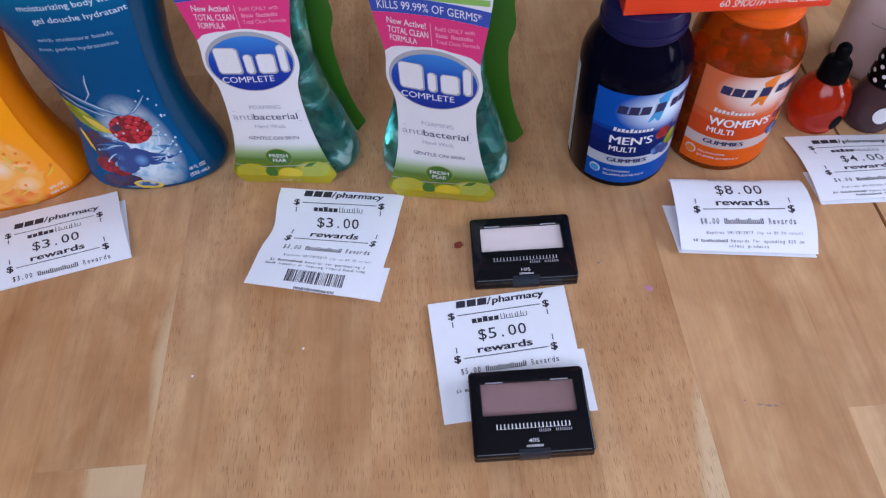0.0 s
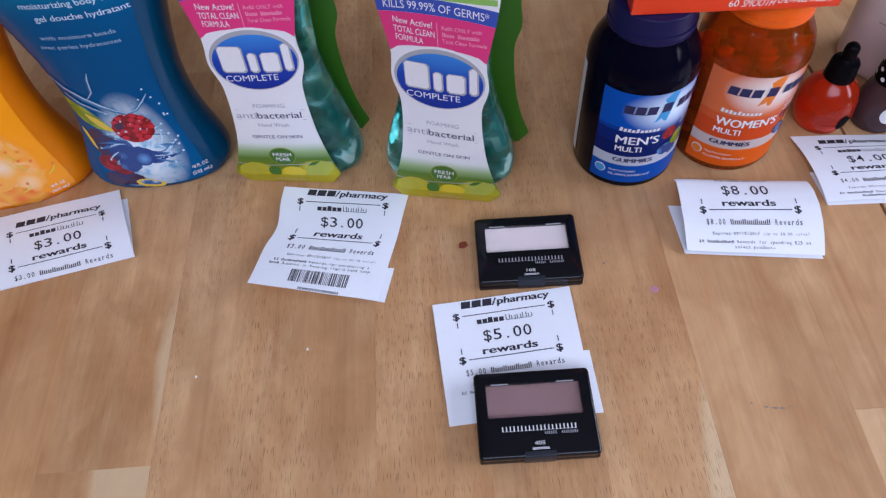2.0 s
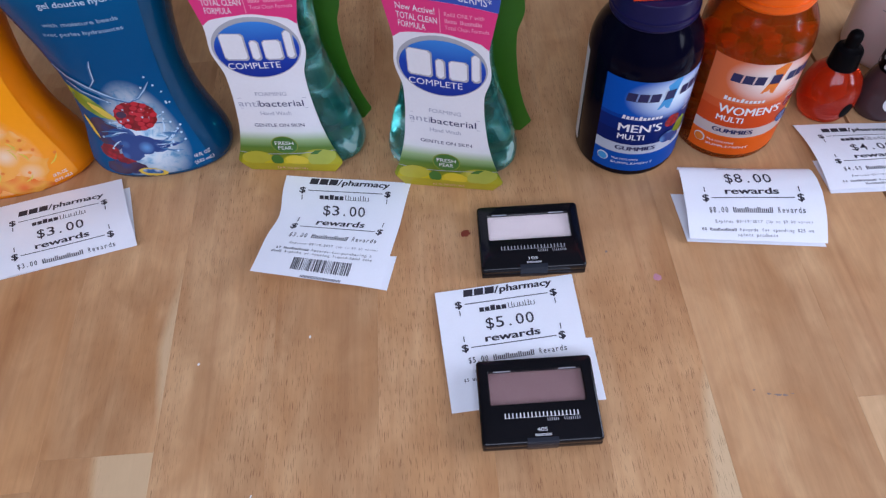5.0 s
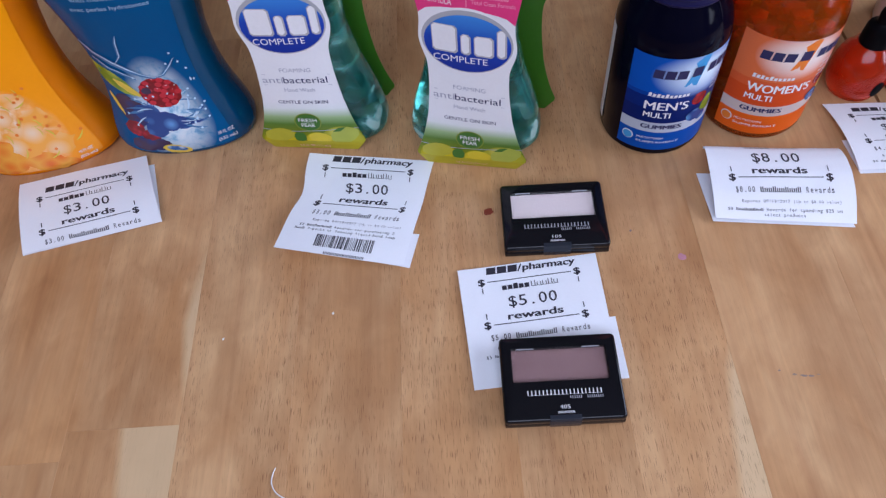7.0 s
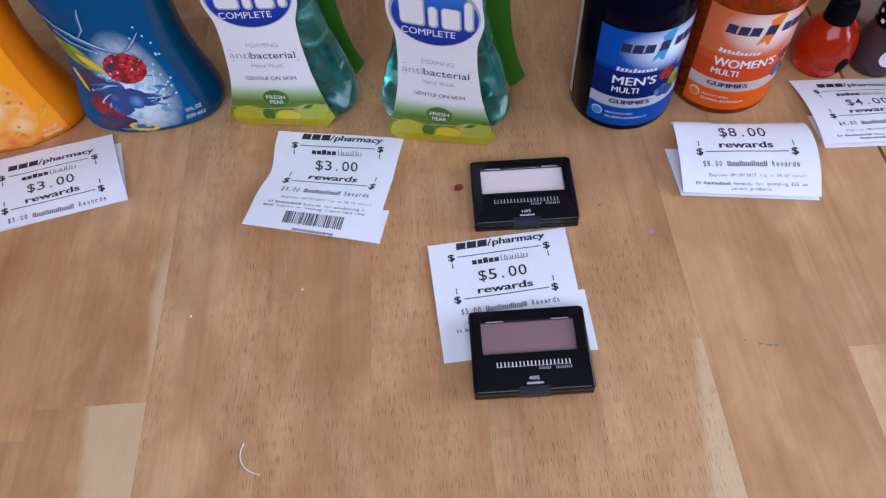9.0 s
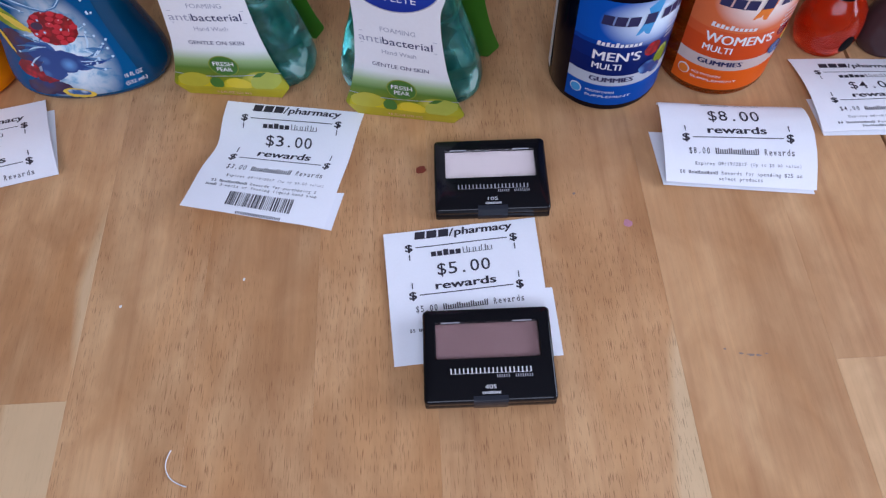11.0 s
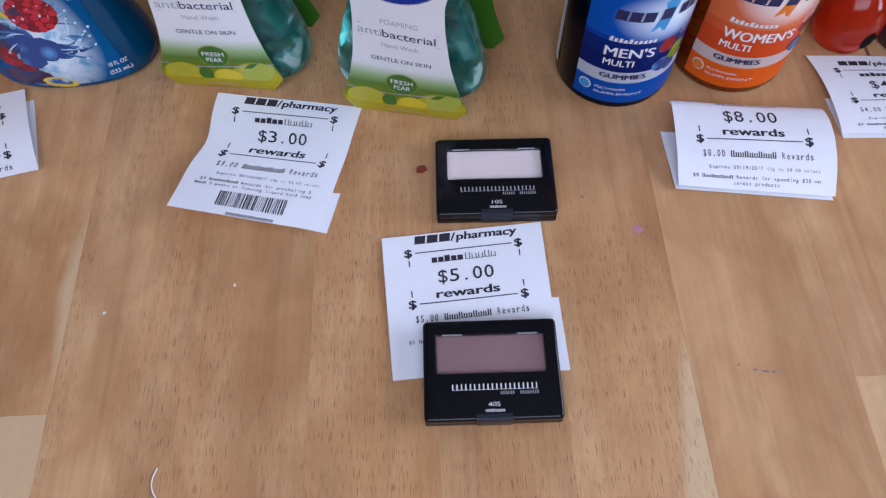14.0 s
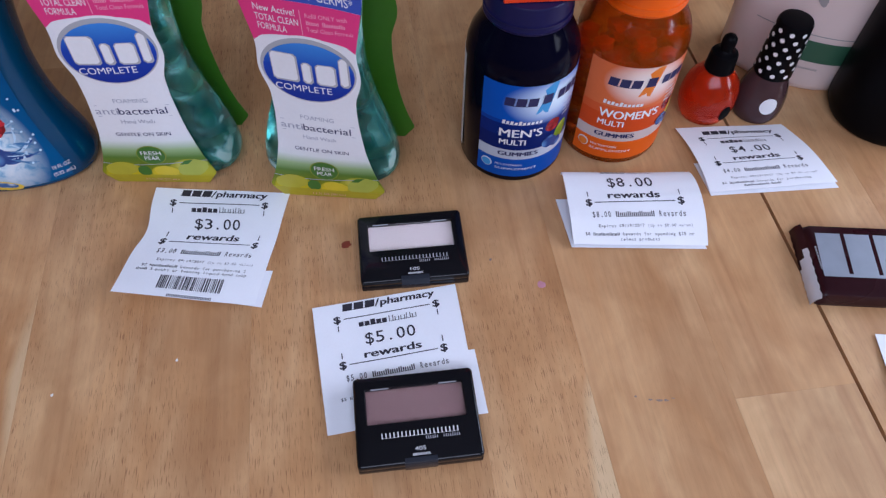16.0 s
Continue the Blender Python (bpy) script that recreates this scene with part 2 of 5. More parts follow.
TEAL = soap_mat()
BLUEPLASTIC = mat("blue_wash_plastic", (0.001, 0.082, 0.205), 0.10, 0.10, 40, 0.0, clear=0.35, ior=1.42, spec=0.4)
ORANGEPLASTIC = lets_light(mat("orange_wash_plastic", (0.97, 0.27, 0.003), 0.12, 0.10, 40, 0.0, spec=0.4), (1.0, 0.38, 0.004), 0.30)
BLUELABEL = print_mat("berry_label", [(0.0, (0.002, 0.090, 0.24)), (0.45, (0.001, 0.072, 0.205)), (0.7, (0.001, 0.080, 0.21)), (0.85, (0.004, 0.17, 0.30)), (1.0, (0.02, 0.22, 0.34))],
                      glows=[((0.58, 0.17), (0.36, 0.24), (0.60, 0.80, 0.92), 1.1)], rough=0.2, coat=0.0,
                      churn=(9.0, [(0.26, (0.05, 0.22, 0.46)), (0.38, (0.34, 0.58, 0.76)), (0.48, (0.68, 0.82, 0.90)), (0.62, (0.84, 0.91, 0.95))]))
ORANGELABEL = print_mat("citrus_label", [(0.0, (0.90, 0.31, 0.03)), (0.3, (0.94, 0.32, 0.010)), (0.6, (0.97, 0.34, 0.004)), (1.0, (0.97, 0.34, 0.004))],
                        glows=[((0.48, 0.16), (0.40, 0.19), (0.90, 0.58, 0.30), 0.9)], rough=0.2, coat=0.0,
                        churn=(7.0, [(0.30, (0.86, 0.30, 0.04)), (0.46, (0.88, 0.44, 0.16)), (0.56, (0.88, 0.56, 0.30)), (0.70, (0.86, 0.74, 0.64))]))


def berry_mat(name, a, b, scale):
    m = bpy.data.materials.new(name)
    t, _, L, p = nodes_of(m)
    v = node(t, "ShaderNodeTexVoronoi", Scale=scale)
    L.new(t.nodes.new("ShaderNodeTexCoord").outputs["Object"], v.inputs[0])
    L.new(ramp(t, v.outputs[0], [(0.1, a), (0.6, b)]), p.inputs["Base Color"])
    p.inputs["Roughness"].default_value = 0.25
    return m


RASPBERRY = berry_mat("raspberry_print", (0.50, 0.012, 0.022), (0.20, 0.006, 0.012), 260.0)
BLUEBERRY = berry_mat("blueberry_print", (0.11, 0.29, 0.60), (0.018, 0.055, 0.22), 120.0)
LEAFPRINT = berry_mat("leaf_print", (0.45, 0.50, 0.05), (0.16, 0.26, 0.02), 90.0)
CITRUS = berry_mat("citrus_print", (0.80, 0.16, 0.02), (0.85, 0.36, 0.05), 90.0)
SPLASH = berry_mat("splash_print", (0.66, 0.78, 0.88), (0.03, 0.12, 0.32), 210.0)
BERRYDARK = berry_mat("dark_berry_print", (0.020, 0.030, 0.14), (0.055, 0.025, 0.06), 150.0)
DRUPELET = mat("drupelet_print", (0.56, 0.018, 0.035), 0.3, 0.2, 200, 0)
WATER = mat("white_water_print", (0.50, 0.68, 0.82), 0.3, 0.12, 200, 0)
PALEBLUE = mat("pale_blue_print", (0.26, 0.44, 0.60), 0.3, 0.12, 200, 0)
STRAND = mat("blue_water_print", (0.045, 0.17, 0.36), 0.3, 0.3, 200, 0)
FOAM = berry_mat("pale_foam_print", (0.88, 0.62, 0.40), (0.90, 0.38, 0.06), 70.0)
YELLOWPRINT = mat("yellow_print", (0.72, 0.52, 0.06), 0.4, 0.15, 90, 0)
NAVYBOTTLE = mat("navy_bottle_plastic", (0.002, 0.002, 0.008), 0.07, 0.2, 60, 0.0, spec=0.07)
NAVYCAP = mat("navy_cap_plastic", (0.009, 0.008, 0.050), 0.35, 0.1, 200, 0.05, spec=0.3)
AMBER = mat("orange_clear_plastic", (0.90, 0.17, 0.010), 0.06, 0.06, 60, 0.0, clear=0.86, ior=1.3)
ORANGECAP = mat("orange_cap_plastic", (0.82, 0.115, 0.004), 0.35, 0.05, 200, 0.05, sss=0.1)
GUMMY = mat("gummy_orange", (0.42, 0.035, 0.008), 0.4, 0.25, 150, 0.2)
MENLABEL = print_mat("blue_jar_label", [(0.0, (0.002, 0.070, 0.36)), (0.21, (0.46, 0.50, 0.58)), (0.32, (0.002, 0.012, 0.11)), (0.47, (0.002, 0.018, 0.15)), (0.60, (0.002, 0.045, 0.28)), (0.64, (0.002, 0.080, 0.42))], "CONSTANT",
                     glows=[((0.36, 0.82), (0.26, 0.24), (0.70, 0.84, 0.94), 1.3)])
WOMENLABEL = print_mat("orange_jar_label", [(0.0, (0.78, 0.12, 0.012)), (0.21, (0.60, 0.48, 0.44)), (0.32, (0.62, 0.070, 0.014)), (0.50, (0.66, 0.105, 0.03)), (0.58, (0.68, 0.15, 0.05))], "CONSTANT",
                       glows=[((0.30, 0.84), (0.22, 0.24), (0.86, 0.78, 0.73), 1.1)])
ORANGEMARK = mat("orange_print", (0.80, 0.20, 0.02), 0.4, 0.05, 500, 0)
SKYMARK = mat("sky_print", (0.04, 0.30, 0.62), 0.4, 0.05, 500, 0)
REDBOX = mat("red_carton", (0.78, 0.045, 0.008), 0.30, 0.05, 200, 0.03, coat=0.3)
REDOIL = mat("red_oil_glass", (0.78, 0.050, 0.010), 0.05, 0.05, 60, 0.0, clear=0.65, ior=1.4)
TAUPE = mat("taupe_polish_glass", (0.070, 0.036, 0.038), 0.10, 0.1, 60, 0.0, spec=0.3)
LOTION = mat("pale_pink_plastic", (0.72, 0.58, 0.54), 0.30, 0.05, 60, 0.02, sss=0.15)
BANDGREEN = mat("bottle_green_print", (0.030, 0.105, 0.060), 0.35, 0.1, 60, 0)
TAN = mat("gold_tan_trim", (0.42, 0.28, 0.14), 0.4, 0.1, 100, 0, metal=0.3)
FOILPRINT = mat("silver_foil_print", (0.36, 0.40, 0.46), 0.35, 0.12, 90, 0.05, metal=0.5)
WARMGREY = mat("warm_grey_print", (0.34, 0.31, 0.30), 0.4, 0.1, 300, 0)
CHOC = mat("maroon_wrapper", (0.030, 0.007, 0.010), 0.28, 0.2, 80, 0.1, spec=0.35)
FOIL = mat("white_wrapper_fin", (0.70, 0.70, 0.72), 0.35, 0.08, 150, 0.15)
PANE = mat("clear_lid_window", (0.95, 0.95, 0.96), 0.06, 0.0, 60, 0.0, clear=1.0, ior=1.3)
TAPE = mat("clear_seal_tape", (0.030, 0.034, 0.045), 0.18, 0.05, 60, 0.0, clear=0.2, ior=1.3)
POWDERLIGHT = mat("pale_beige_powder", (0.52, 0.44, 0.42), 0.85, 0.04, 900, 0.3)
POWDERDARK = mat("mauve_brown_powder", (0.165, 0.092, 0.090), 0.8, 0.06, 900, 0.3)
# paints of the unseen room, toned for its bounce and reflections
WALLPAINT = mat("beige_wall_paint", (0.27, 0.225, 0.175), 0.7, 0.03, 20, 0.1)
CEILPAINT = mat("grey_ceiling_paint", (0.26, 0.26, 0.27), 0.8, 0.02, 20, 0.1)
FLOORMAT = mat("brown_floor_boards", (0.20, 0.12, 0.07), 0.45, 0.2, 12, 0.1)
SPOTRED = mat("dried_red_spot", (0.25, 0.040, 0.018), 0.4, 0.3, 900, 0.2)
SPOTPINK = mat("pink_crayon_mark", (0.52, 0.24, 0.30), 0.5, 0.2, 900, 0.2)
SPOTGREY = mat("grey_scuff_mark", (0.27, 0.20, 0.165), 0.5, 0.3, 900, 0.2)
HAIR = mat("white_fibre", (0.80, 0.78, 0.74), 0.4, 0.05, 900, 0)

# ---- building helpers ----
TOP = 0.75


def thing(name, x, y, z=0.0, rz=0.0, label="", category="", group=""):
    """An Empty at the base of a thing; x, y, z in millimetres on the tabletop."""
    ob = new(name)
    ob.matrix_world = pose(x / 1000, y / 1000, TOP + z / 1000, 0, 0, rz)
    ob.empty_display_size = 0.02
    return tagged(ob, label, category, group)


def part(name, bm, material, parent, label="", smooth=False):
    me = bpy.data.meshes.new(name)
    bmesh.ops.recalc_face_normals(bm, faces=bm.faces)
    for f in bm.faces:
        f.smooth = smooth
    bm.to_mesh(me)
    bm.free()
    me.materials.append(material)
    if smooth:
        me.set_sharp_from_angle(angle=radians(40))
    ob = new(name, me)
    ob.parent = parent
    return tagged(ob, label) if label else ob


MM = 0.001


def loft(rings, caps=True):
    """Skins closed rings of points (millimetres)."""
    bm = bmesh.new()
    vs = [[bm.verts.new(Vector(p) * MM) for p in r] for r in rings]
    n = len(vs[0])
    for a, b in zip(vs, vs[1:]):
        for k in range(n):
            bm.faces.new((a[k], a[(k + 1) % n], b[(k + 1) % n], b[k]))
    if caps:
        bm.faces.new(list(reversed(vs[0])))
        bm.faces.new(vs[-1])
    return bm


def oval(a, b, z, n=40, cx=0.0, cy=0.0, power=2.0):
    out = []
    for k in range(n):
        w = 2 * math.pi * k / n
        c, s = math.cos(w), math.sin(w)
        out.append((cx + a * math.copysign(abs(c) ** (2 / power), c), cy + b * math.copysign(abs(s) ** (2 / power), s), z))
    return out


def lathe(profile, n=40):
    return loft([oval(max(r, 0.05), max(r, 0.05), z, n) for r, z in profile])


def between(table, z):
    """Straight-line reading of a table of (z, value)."""
    for (z0, a), (z1, b) in zip(table, table[1:]):
        if z <= z1:
            k = max(0.0, (z - z0) / (z1 - z0))
            return a + (b - a) * k
    return table[-1][1]


def smooth_between(table, z):
    return sum(between(table, z + d) for d in (-3, -1.5, 0, 1.5, 3)) / 5


def box(w, d, h, x=0.0, y=0.0, z=0.0, bevel=0.0, seg=2):
    """A box standing on z, centred on x, y, with rounded edges (millimetres)."""
    bm = bmesh.new()
    bmesh.ops.create_cube(bm, size=1.0)
    bmesh.ops.scale(bm, vec=(w * MM, d * MM, h * MM), verts=bm.verts)
    bmesh.ops.translate(bm, vec=(x * MM, y * MM, (z + h / 2) * MM), verts=bm.verts)
    if bevel:
        bmesh.ops.bevel(bm, geom=bm.edges[:], offset=bevel * MM, segments=seg, profile=0.6, affect="EDGES")
    return bm


def slab(outline, place, thick, uvbox=None):
    """A plate from a flat outline (u, v); place(u, v, depth) gives its points in millimetres."""
    bm = bmesh.new()
    front = [bm.verts.new(Vector(place(u, v, 0.0)) * MM) for u, v in outline]
    back = [bm.verts.new(Vector(place(u, v, thick)) * MM) for u, v in outline]
    faces = [bm.faces.new(front), bm.faces.new(list(reversed(back)))]
    n = len(front)
    for k in range(n):
        bm.faces.new((front[k], front[(k + 1) % n], back[(k + 1) % n], back[k]))
    if uvbox:
        lay = bm.loops.layers.uv.new("UVMap")
        u0, v0, u1, v1 = uvbox
        spot = {}
        for k, (u, v) in enumerate(outline):
            spot[front[k]] = spot[back[k]] = ((u - u0) / (u1 - u0), (v - v0) / (v1 - v0))
        for f in bm.faces:
            for lp in f.loops:
                lp[lay].uv = spot[lp.vert]
    bmesh.ops.triangulate(bm, faces=faces)
    return bm


def patch(u0, u1, v0, v1, nu, nv, place):
    """A curved label laid on a surface; place(u, v) in millimetres."""
    bm = bmesh.new()
    lay = bm.loops.layers.uv.new("UVMap")
    vs = [[bm.verts.new(Vector(place(u0 + (u1 - u0) * a / nu, v0 + (v1 - v0) * b / nv)) * MM) for a in range(nu + 1)] for b in range(nv + 1)]
    for b in range(nv):
        for a in range(nu):
            f = bm.faces.new((vs[b][a], vs[b][a + 1], vs[b + 1][a + 1], vs[b + 1][a]))
            for lp, (p, q) in zip(f.loops, ((a, b), (a + 1, b), (a + 1, b + 1), (a, b + 1))):
                lp[lay].uv = (p / nu, q / nv)
    return bm


def blot(outline, place, uv=False):
    """A printed shape, given as an outline round its middle, laid on a surface."""
    bm = bmesh.new()
    lay = bm.loops.layers.uv.new("UVMap")
    cu, cv = (sum(p[k] for p in outline) / len(outline) for k in (0, 1))
    lo = [min(p[k] for p in outline) for k in (0, 1)]
    hi = [max(p[k] for p in outline) for k in (0, 1)]
    flat = {}

    def vert(u, v):
        w = bm.verts.new(Vector(place(u, v)) * MM)
        flat[w] = ((u - lo[0]) / (hi[0] - lo[0] or 1), (v - lo[1]) / (hi[1] - lo[1] or 1))
        return w

    mid = vert(cu, cv)
    rings = [[vert(cu + (u - cu) * k, cv + (v - cv) * k) for u, v in outline] for k in (0.4, 0.75, 1.0)]
    n = len(outline)
    for k in range(n):
        bm.faces.new((mid, rings[0][k], rings[0][(k + 1) % n]))
        for a, b in zip(rings, rings[1:]):
            bm.faces.new((a[k], b[k], b[(k + 1) % n], a[(k + 1) % n]))
    for f in bm.faces:
        for lp in f.loops:
            lp[lay].uv = flat[lp.vert]
    return bm


def ellipse(cu, cv, ru, rv, n=28, turn=0.0, wobble=0.0, seed=0):
    rnd = random.Random(seed)
    out = []
    for k in range(n):
        w = 2 * math.pi * k / n
        r = 1 + wobble * (rnd.random() - 0.5)
        a, b = ru * math.cos(w) * r, rv * math.sin(w) * r
        c, s = math.cos(radians(turn)), math.sin(radians(turn))
        out.append((cu + a * c - b * s, cv + a * s + b * c))
    return out


def stroke(path, wide, place, taper=0.3):
    """A printed or thin stroke along a path of (u, v)."""
    bm = bmesh.new()
    left, right = [], []
    n = len(path)
    for k, (u, v) in enumerate(path):
        a, b = path[max(0, k - 1)], path[min(n - 1, k + 1)]
        d = math.hypot(b[0] - a[0], b[1] - a[1]) or 1
        w = wide / 2 * (1 - (1 - taper) * abs(2 * k / max(1, n - 1) - 1))
        nx, ny = -(b[1] - a[1]) / d * w, (b[0] - a[0]) / d * w
        left.append(bm.verts.new(Vector(place(u + nx, v + ny)) * MM))
        right.append(bm.verts.new(Vector(place(u - nx, v - ny)) * MM))
    for k in range(n - 1):
        bm.faces.new((left[k], right[k], right[k + 1], left[k + 1]))
    return bm


_glyphs = {}


def glyph(text, bold):
    """The built-in font's outline of a text: its points, faces, width and capital height, all in font units."""
    bold = 0.0 if "M" in text else bold
    if (text, bold) not in _glyphs:
        cu = bpy.data.curves.new("lettering", "FONT")
        cu.body, cu.size, cu.resolution_u, cu.offset = text, 1.0, 3, bold
        ob = bpy.data.objects.new("lettering", cu)
        scene.collection.objects.link(ob)
        dg = bpy.context.evaluated_depsgraph_get()
        me = bpy.data.meshes.new_from_object(ob.evaluated_get(dg))
        pts = [tuple(v.co[:2]) for v in me.vertices]
        faces = [tuple(f.vertices) for f in me.polygons]
        bpy.data.objects.remove(ob)
        bpy.data.curves.remove(cu)
        bpy.data.meshes.remove(me)
        lo = min((p[0] for p in pts), default=0)
        hi = max((p[0] for p in pts), default=1)
        _glyphs[text, bold] = ([(x - lo, y) for x, y in pts], faces, hi - lo)
    return _glyphs[text, bold]


CAP = 0.70


def letters(text, u, v, width, cap, place, bold=0.0, slant=0.0, slope=0.0):
    """Text from (u, v), its baseline's left end, stretched to a width and a capital height (millimetres)."""
    pts, faces, wide = glyph(text, bold)
    bm = bmesh.new()
    kx, ky = width / wide, cap / CAP
    vs = [bm.verts.new(Vector(place(u + x * kx + y * ky * slant, v + y * ky + x * kx * slope)) * MM) for x, y in pts]
    for f in faces:
        try:
            bm.faces.new([vs[k] for k in f])
        except ValueError:
            pass
    return bm


def strip(bm, heights, u, v, width, cap, place, gap=0.22, slant=0.0, slope=0.0, thick=0.26):
    """A word that is not lettered: plain uprights on a thin foot, two a cell; heights are shares of cap, 0 leaves a space; from thick 0.3 on a cell is solid."""
    pitch = width / len(heights)

    def vert(a, b):
        return bm.verts.new(Vector(place(a + b * slant, v + b + (a - u) * slope)) * MM)

    last = None
    for k, h in enumerate(heights):
        if h <= 0:
            last = None
            continue
        x0, x1 = u + (k + gap / 2) * pitch, u + (k + 1 - gap / 2) * pitch
        lo, hi = 0.0, cap * h
        t = (x1 - x0) * min(0.5, thick / (1 - gap))
        foot = cap * 0.07
        for a, b in (((x0, x1),) if thick >= 0.3 else ((x0, x0 + t), (x1 - t, x1))):
            left = [vert(a, z) for z in (lo, foot, hi)]
            right = [vert(b, z) for z in (lo, foot, hi)]
            for n in range(2):
                bm.faces.new((left[n], right[n], right[n + 1], left[n + 1]))
            if last:
                bm.faces.new((last[0], left[0], left[1], last[1]))
            last = right


def mono(text, u, v, pitch, cap, place, bold=0.0, fill=0.72):
    """Printer lettering, each sign in a cell of its own; '#' leaves a plain bar."""
    bm = bmesh.new()
    for k, ch in enumerate(text):
        x = u + k * pitch
        if ch == " ":
            continue
        if ch == "#":
            if k and text[k - 1] == "#":
                continue
            run = len(text[k:]) - len(text[k:].lstrip("#"))
            strip(bm, [(0.70 if n % 3 else 0.95) for n in range(run)], x, v, run * pitch, cap, place, 0.25)
            continue
        pts, faces, wide = glyph(ch, bold)
        ky = cap / CAP
        kx = ky if wide * ky < pitch * fill * 0.75 else pitch * fill / wide
        dx = (pitch - wide * kx) / 2
        vs = [bm.verts.new(Vector(place(x + dx + px * kx, v + py * ky)) * MM) for px, py in pts]
        for f in faces:
            try:
                bm.faces.new([vs[n] for n in f])
            except ValueError:
                pass
    return bm


def bars(heights, u, v, width, cap, place, gap=0.22, slant=0.0, slope=0.0, thick=0.26):
    bm = bmesh.new()
    strip(bm, heights, u, v, width, cap, place, gap, slant, slope, thick)
    return bm

# ---- the room: unseen, added to bounce and shape the window light ----
def wall(name, size, centre, material, label, hole=None):
    """A wall box in metres; hole: (axis along the wall, from, to, z from, z to)."""
    bm = bmesh.new()
    sx, sy, sz = size
    cx, cy, cz = centre
    spans = [((-sx / 2, sx / 2), (-sy / 2, sy / 2), (-sz / 2, sz / 2))]
    if hole:
        ax, a, b, z0, z1 = hole
        c = (cx, cy)[ax]
        a, b, z0, z1 = a - c, b - c, z0 - cz, z1 - cz
        full = ((-sx / 2, sx / 2), (-sy / 2, sy / 2))
        lo, hi = full[ax]

        def piece(p, q, r, s):
            xy = [full[0], full[1]]
            xy[ax] = (p, q)
            return (xy[0], xy[1], (r, s))

        spans = [piece(lo, a, -sz / 2, sz / 2), piece(b, hi, -sz / 2, sz / 2), piece(a, b, -sz / 2, z0), piece(a, b, z1, sz / 2)]
    for xs, ys, zs in spans:
        g = bmesh.ops.create_cube(bm, size=1.0)["verts"]
        bmesh.ops.scale(bm, vec=(xs[1] - xs[0], ys[1] - ys[0], zs[1] - zs[0]), verts=g)
        bmesh.ops.translate(bm, vec=(cx + sum(xs) / 2, cy + sum(ys) / 2, cz + sum(zs) / 2), verts=g)
    ob = part(name, bm, material, None)
    return tagged(ob, label, "wall" if "wall" in name else name, kind="structure")


wall("floor", (3.6, 3.5, 0.1), (-0.2, 0.55, -0.05), FLOORMAT, "brown wooden floor under the dining table")
wall("ceiling", (3.6, 3.5, 0.1), (-0.2, 0.55, 2.5), CEILPAINT, "unseen grey ceiling added to bounce light")
wall("wall_north", (3.6, 0.15, 2.45), (-0.2, 2.225, 1.225), WALLPAINT, "unseen beige wall added to bounce light")
wall("wall_south", (3.6, 0.15, 2.45), (-0.2, -1.125, 1.225), WALLPAINT, "unseen beige wall added with an opening for window light", (0, -0.95, 0.65, 1.45, 2.42))
wall("wall_west", (0.15, 3.195, 2.45), (-1.925, 0.55, 1.225), WALLPAINT, "unseen beige wall added to bounce light")
wall("wall_east", (0.15, 3.195, 2.45), (1.555, 0.55, 1.225), WALLPAINT, "unseen beige wall added with an opening for window light", (1, -0.75, 0.75, 0.98, 1.74))

# ---- the table ----
table = new("dining_table")
table.matrix_world = pose(0, 0, 0)
tagged(table, "honey-brown varnished butcher-block wooden table with a leaf seam", "table")
for lx in (-0.60, 0.82):
    for ly in (-0.42, 0.72):
        bm = box(70, 70, 708, lx * 1000, ly * 1000, 0, 4)
        part("leg", bm, DARKWOOD, table)
for ay in (-0.40, 0.70):
    part("apron", box(1350, 22, 80, 110, ay * 1000, 630, 2), DARKWOOD, table)

# ---- soap, wash, vitamins ----
PANEL = [(0, 28.0), (4, 30.8), (9, 34.6), (12, 33.4), (20, 30.3), (30, 27.6), (42, 25.2), (54, 23.9), (66, 22.9), (76, 22.8), (82, 23.0), (88, 25.0), (93, 26.6), (98, 26.9), (103, 26.2), (108, 25.5), (114, 25.6), (122, 27.0), (131, 28.7), (140, 30.5), (152, 32.0)]
SOAP = [(0, 36), (3, 40.0), (7, 41.5), (14, 41.5), (30, 38), (54, 30.5), (80, 25.5), (105, 25), (125, 27), (136, 24), (142, 14), (150, 13)]


